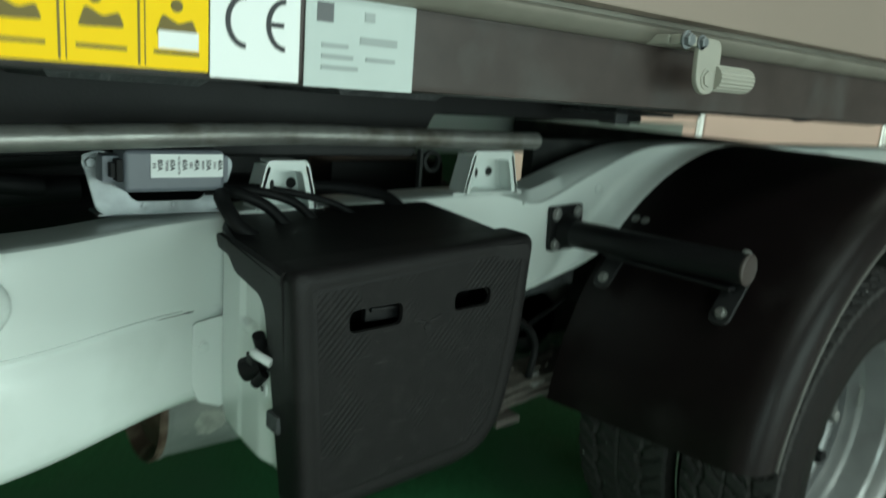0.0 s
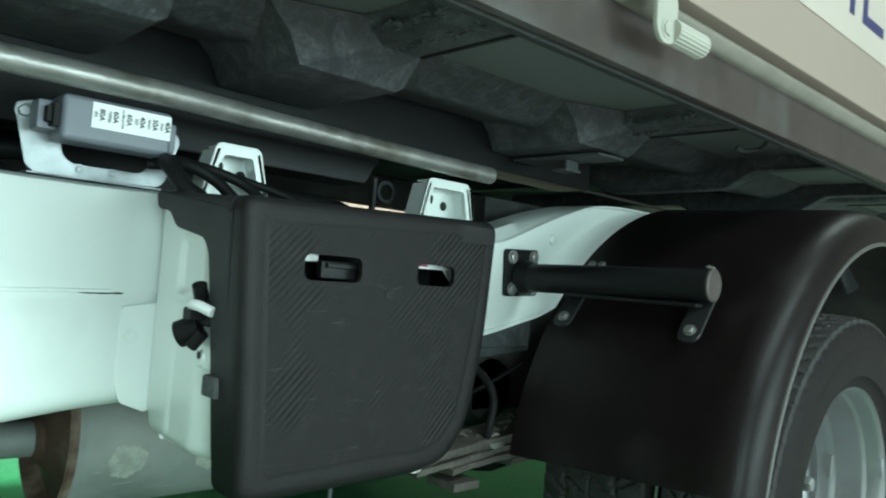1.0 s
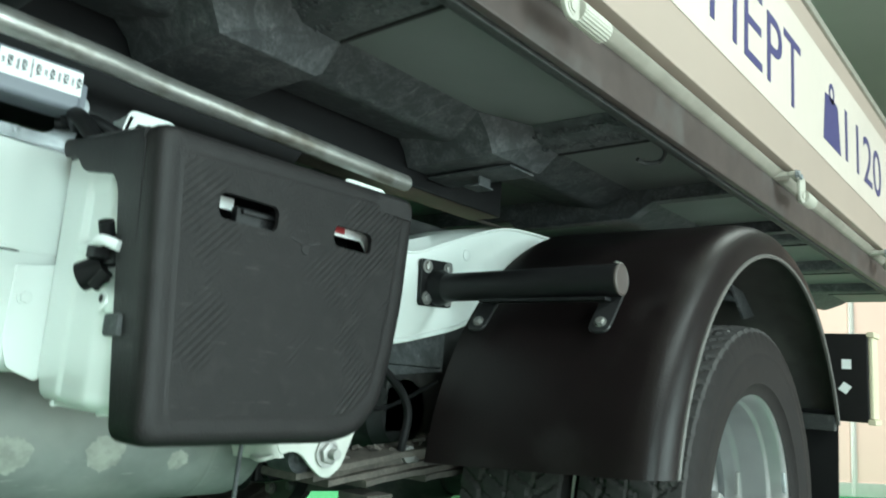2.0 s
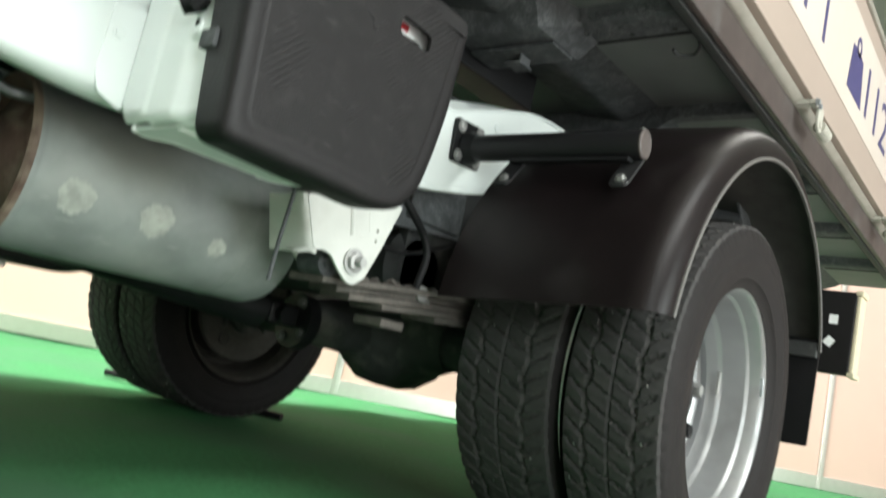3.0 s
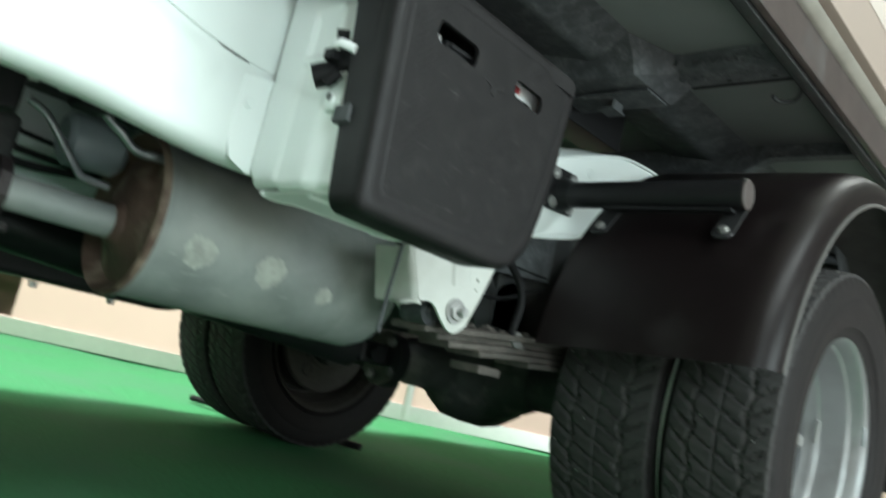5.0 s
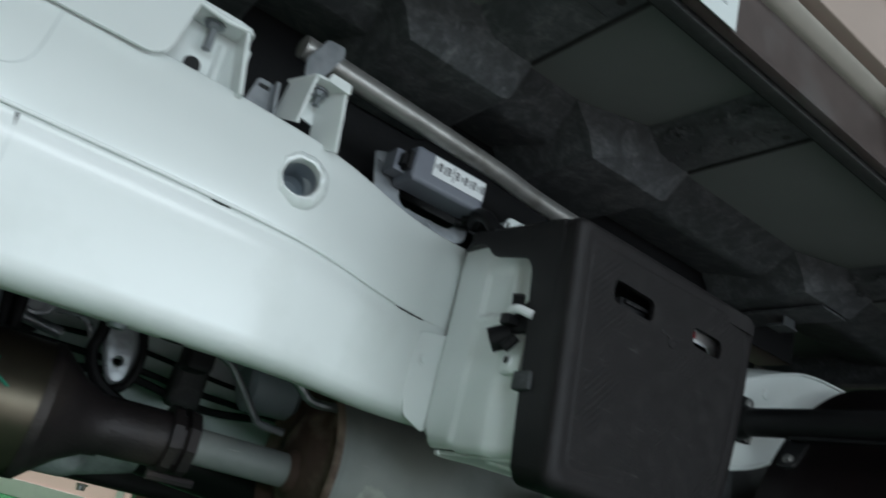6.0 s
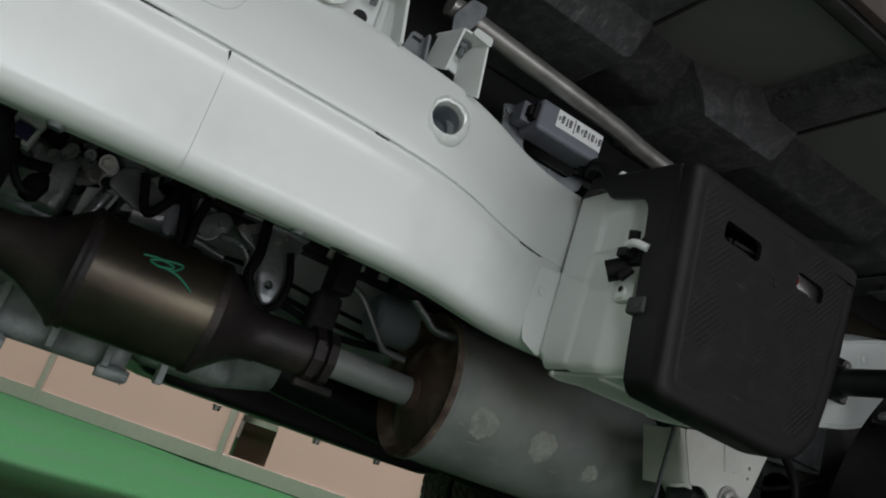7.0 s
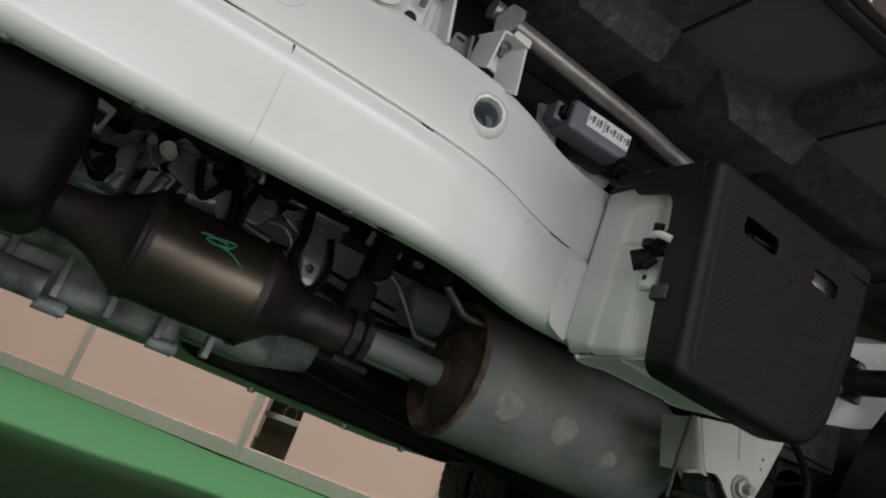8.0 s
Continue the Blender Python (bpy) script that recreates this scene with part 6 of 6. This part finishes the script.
part("pipe_clip", join(box(0.832, 0.838, 1.055, 1.065, 0.775, 0.845, 0.001), lathe([(-0.004, 0.012), (-0.004, 0.018), (0.004, 0.018), (0.004, 0.012)], (0.858, 1.06, 0.825), (0, 1, 0), 24, True)), UNDER_DARK, truck, "grey pipe clip")


def side_clamp(x):
    c = part("side_clamp", sheet(rounded([(x - 0.02, 0.966), (x - 0.008, 0.955), (x + 0.012, 0.957), (x + 0.018, 0.975), (x + 0.018, 1.01), (x - 0.022, 1.01), (x - 0.022, 0.985)], 0.012, 4), at_y(0.531), 0.006, bev=0.0015), CREAM_PLASTIC, bed, "pale metal side clamp with ribbed roller")
    n = 40
    rows = [[(x + 0.012 + h, 0.536 + r * math.cos(2 * math.pi * k / n), 0.973 + r * math.sin(2 * math.pi * k / n)) for k in range(n) for r in (0.0135 - 0.001 * (k % 2),)] for h in (0.0, 0.002, 0.060, 0.063)]
    part("roller", grid(rows, True, True), CREAM_PLASTIC, c)
    part("clamp_arm", join(box(x - 0.052, x + 0.017, 0.5325, 0.546, 1.0, 1.010, 0.003), box(x - 0.052, x - 0.024, 0.546, 0.5765, 1.0, 1.010, 0.003)), CREAM_PLASTIC, c)
    part("clamp_bolt", bolt((x - 0.002, 0.531, 0.971), (0, -1, 0), 0.008, 0.003), CREAM_PLASTIC, c)
    part("clamp_bolt", bolt((x - 0.044, 0.5325, 1.005), (0, -1, 0), 0.0065, 0.008), ZINC, c)
    part("clamp_bolt", bolt((x - 0.018, 0.5325, 1.005), (0, -1, 0), 0.0055, 0.006), ZINC, c)
    c.matrix_basis = Matrix.Translation((0.016, 0.013, -0.001))


for x in (0.786, 1.69, 2.58):
    side_clamp(x)
part("hook", tube(curve([(1.247, 0.628, 0.958), (1.249, 0.636, 0.953), (1.262, 0.640, 0.945), (1.275, 0.655, 0.938), (1.262, 0.675, 0.934), (1.245, 0.68, 0.937)], 5), 0.0035, 8), UNDER_DARK, bed)

# stickers on the side rail
warn = part("warning_sticker", box(0.10, 0.291, 0.5485, 0.5495, 0.9405, 1.0, 0), YELLOW, bed, "yellow warning sticker with four pictogram cells")
for k in range(4):
    x = 0.13 + 0.0405 * k
    part("cell_line", box(x - 0.0006, x + 0.0006, 0.548, 0.5486, 0.942, 0.998, 0), FADED, warn)
    part("cell_line", box(x + 0.003, x + 0.0036, 0.548, 0.5486, 0.942, 0.998, 0), FADED, warn)
    part("pictogram", join(sheet(circle(x + 0.018 + 0.003 * (k % 2), 0.976, 0.0035, 12), at_y(0.548), 0.0005), sheet(rounded([(x + 0.009, 0.960), (x + 0.033, 0.961), (x + 0.030, 0.969), (x + 0.022, 0.966), (x + 0.013, 0.971)], 0.002), at_y(0.548), 0.0005)), FADED, warn)
    part("caption_bar", box(x + 0.008, x + 0.034, 0.548, 0.5486, 0.949, 0.951, 0), FADED, warn)
# The sticker's specular hotspot, laid on as a white patch.
part("painted_hotspot", box(0.262, 0.285, 0.5478, 0.5484, 0.952, 0.962, 0), LABEL, warn, "white patch painted as a lamp reflection on the yellow sticker")
mark = part("conformity_sticker", box(0.292, 0.350, 0.5483, 0.5494, 0.938, 1.0, 0), LABEL, bed, "white sticker with black conformity arcs")
for x in (0.314, 0.340):
    arc = [(x + 0.013 * math.cos(radians(a)), 0.972 + 0.016 * math.sin(radians(a))) for a in range(90, 271, 15)]
    arc += [(x + 0.0098 * math.cos(radians(a)), 0.972 + 0.0128 * math.sin(radians(a))) for a in range(270, 89, -15)]
    part("arc", sheet(arc, at_y(0.5478), 0.0005), INK, mark)
part("arc_bar", box(0.3305, 0.339, 0.5478, 0.5483, 0.9705, 0.9735, 0), INK, mark)
plate = part("data_plate", box(0.354, 0.440, 0.5485, 0.5494, 0.9365, 0.995, 0.0), PLATE, bed, "pale printed data plate")
for k, (x, z, w, h) in enumerate(((0.362, 0.978, 0.012, 0.012), (0.398, 0.981, 0.008, 0.006), (0.395, 0.966, 0.03, 0.005), (0.366, 0.962, 0.02, 0.003), (0.366, 0.955, 0.024, 0.003), (0.4, 0.955, 0.024, 0.003), (0.366, 0.948, 0.028, 0.003))):
    part("print_bar", box(x, x + w, 0.5479, 0.5485, z, z + h, 0), PRINT if k < 1 else PALE_PRINT, plate)
on_face = Matrix.Translation((-0.0109, 0.039, -0.0843)) @ Matrix.Diagonal((1.0897, 1, 1.0897, 1))
for o in (warn, mark, plate):
    o.matrix_basis = on_face

# wheel mat under the far wheels
mat = part("wheel_mat", join(tube([(1.50, 2.78, FLOOR + 0.011), (1.765, 2.085, FLOOR + 0.011)], 0.012, 12)), HOSE)
tagged(mat, "black rubber rod lying on the carpet under a tyre", "rod")


def straw(x, y, turn, length, bend):
    o = part("straw", tube(curve([(-length / 2, 0, 0), (0, bend, 0.002), (length / 2, 0, 0.001)], 4), 0.0016, 6), BROWN)
    o.matrix_world = pose(x, y, FLOOR + 0.004, 0, 0, turn)
    return tagged(o, "short dry brown straw lying on the green carpet", "straw", group="straws on the carpet")


straw(0.50, 0.95, 14, 0.035, 0.004)
straw(0.477, 0.952, -5, 0.02, 0.002)
straw(0.717, 0.828, 75, 0.012, 0.001)
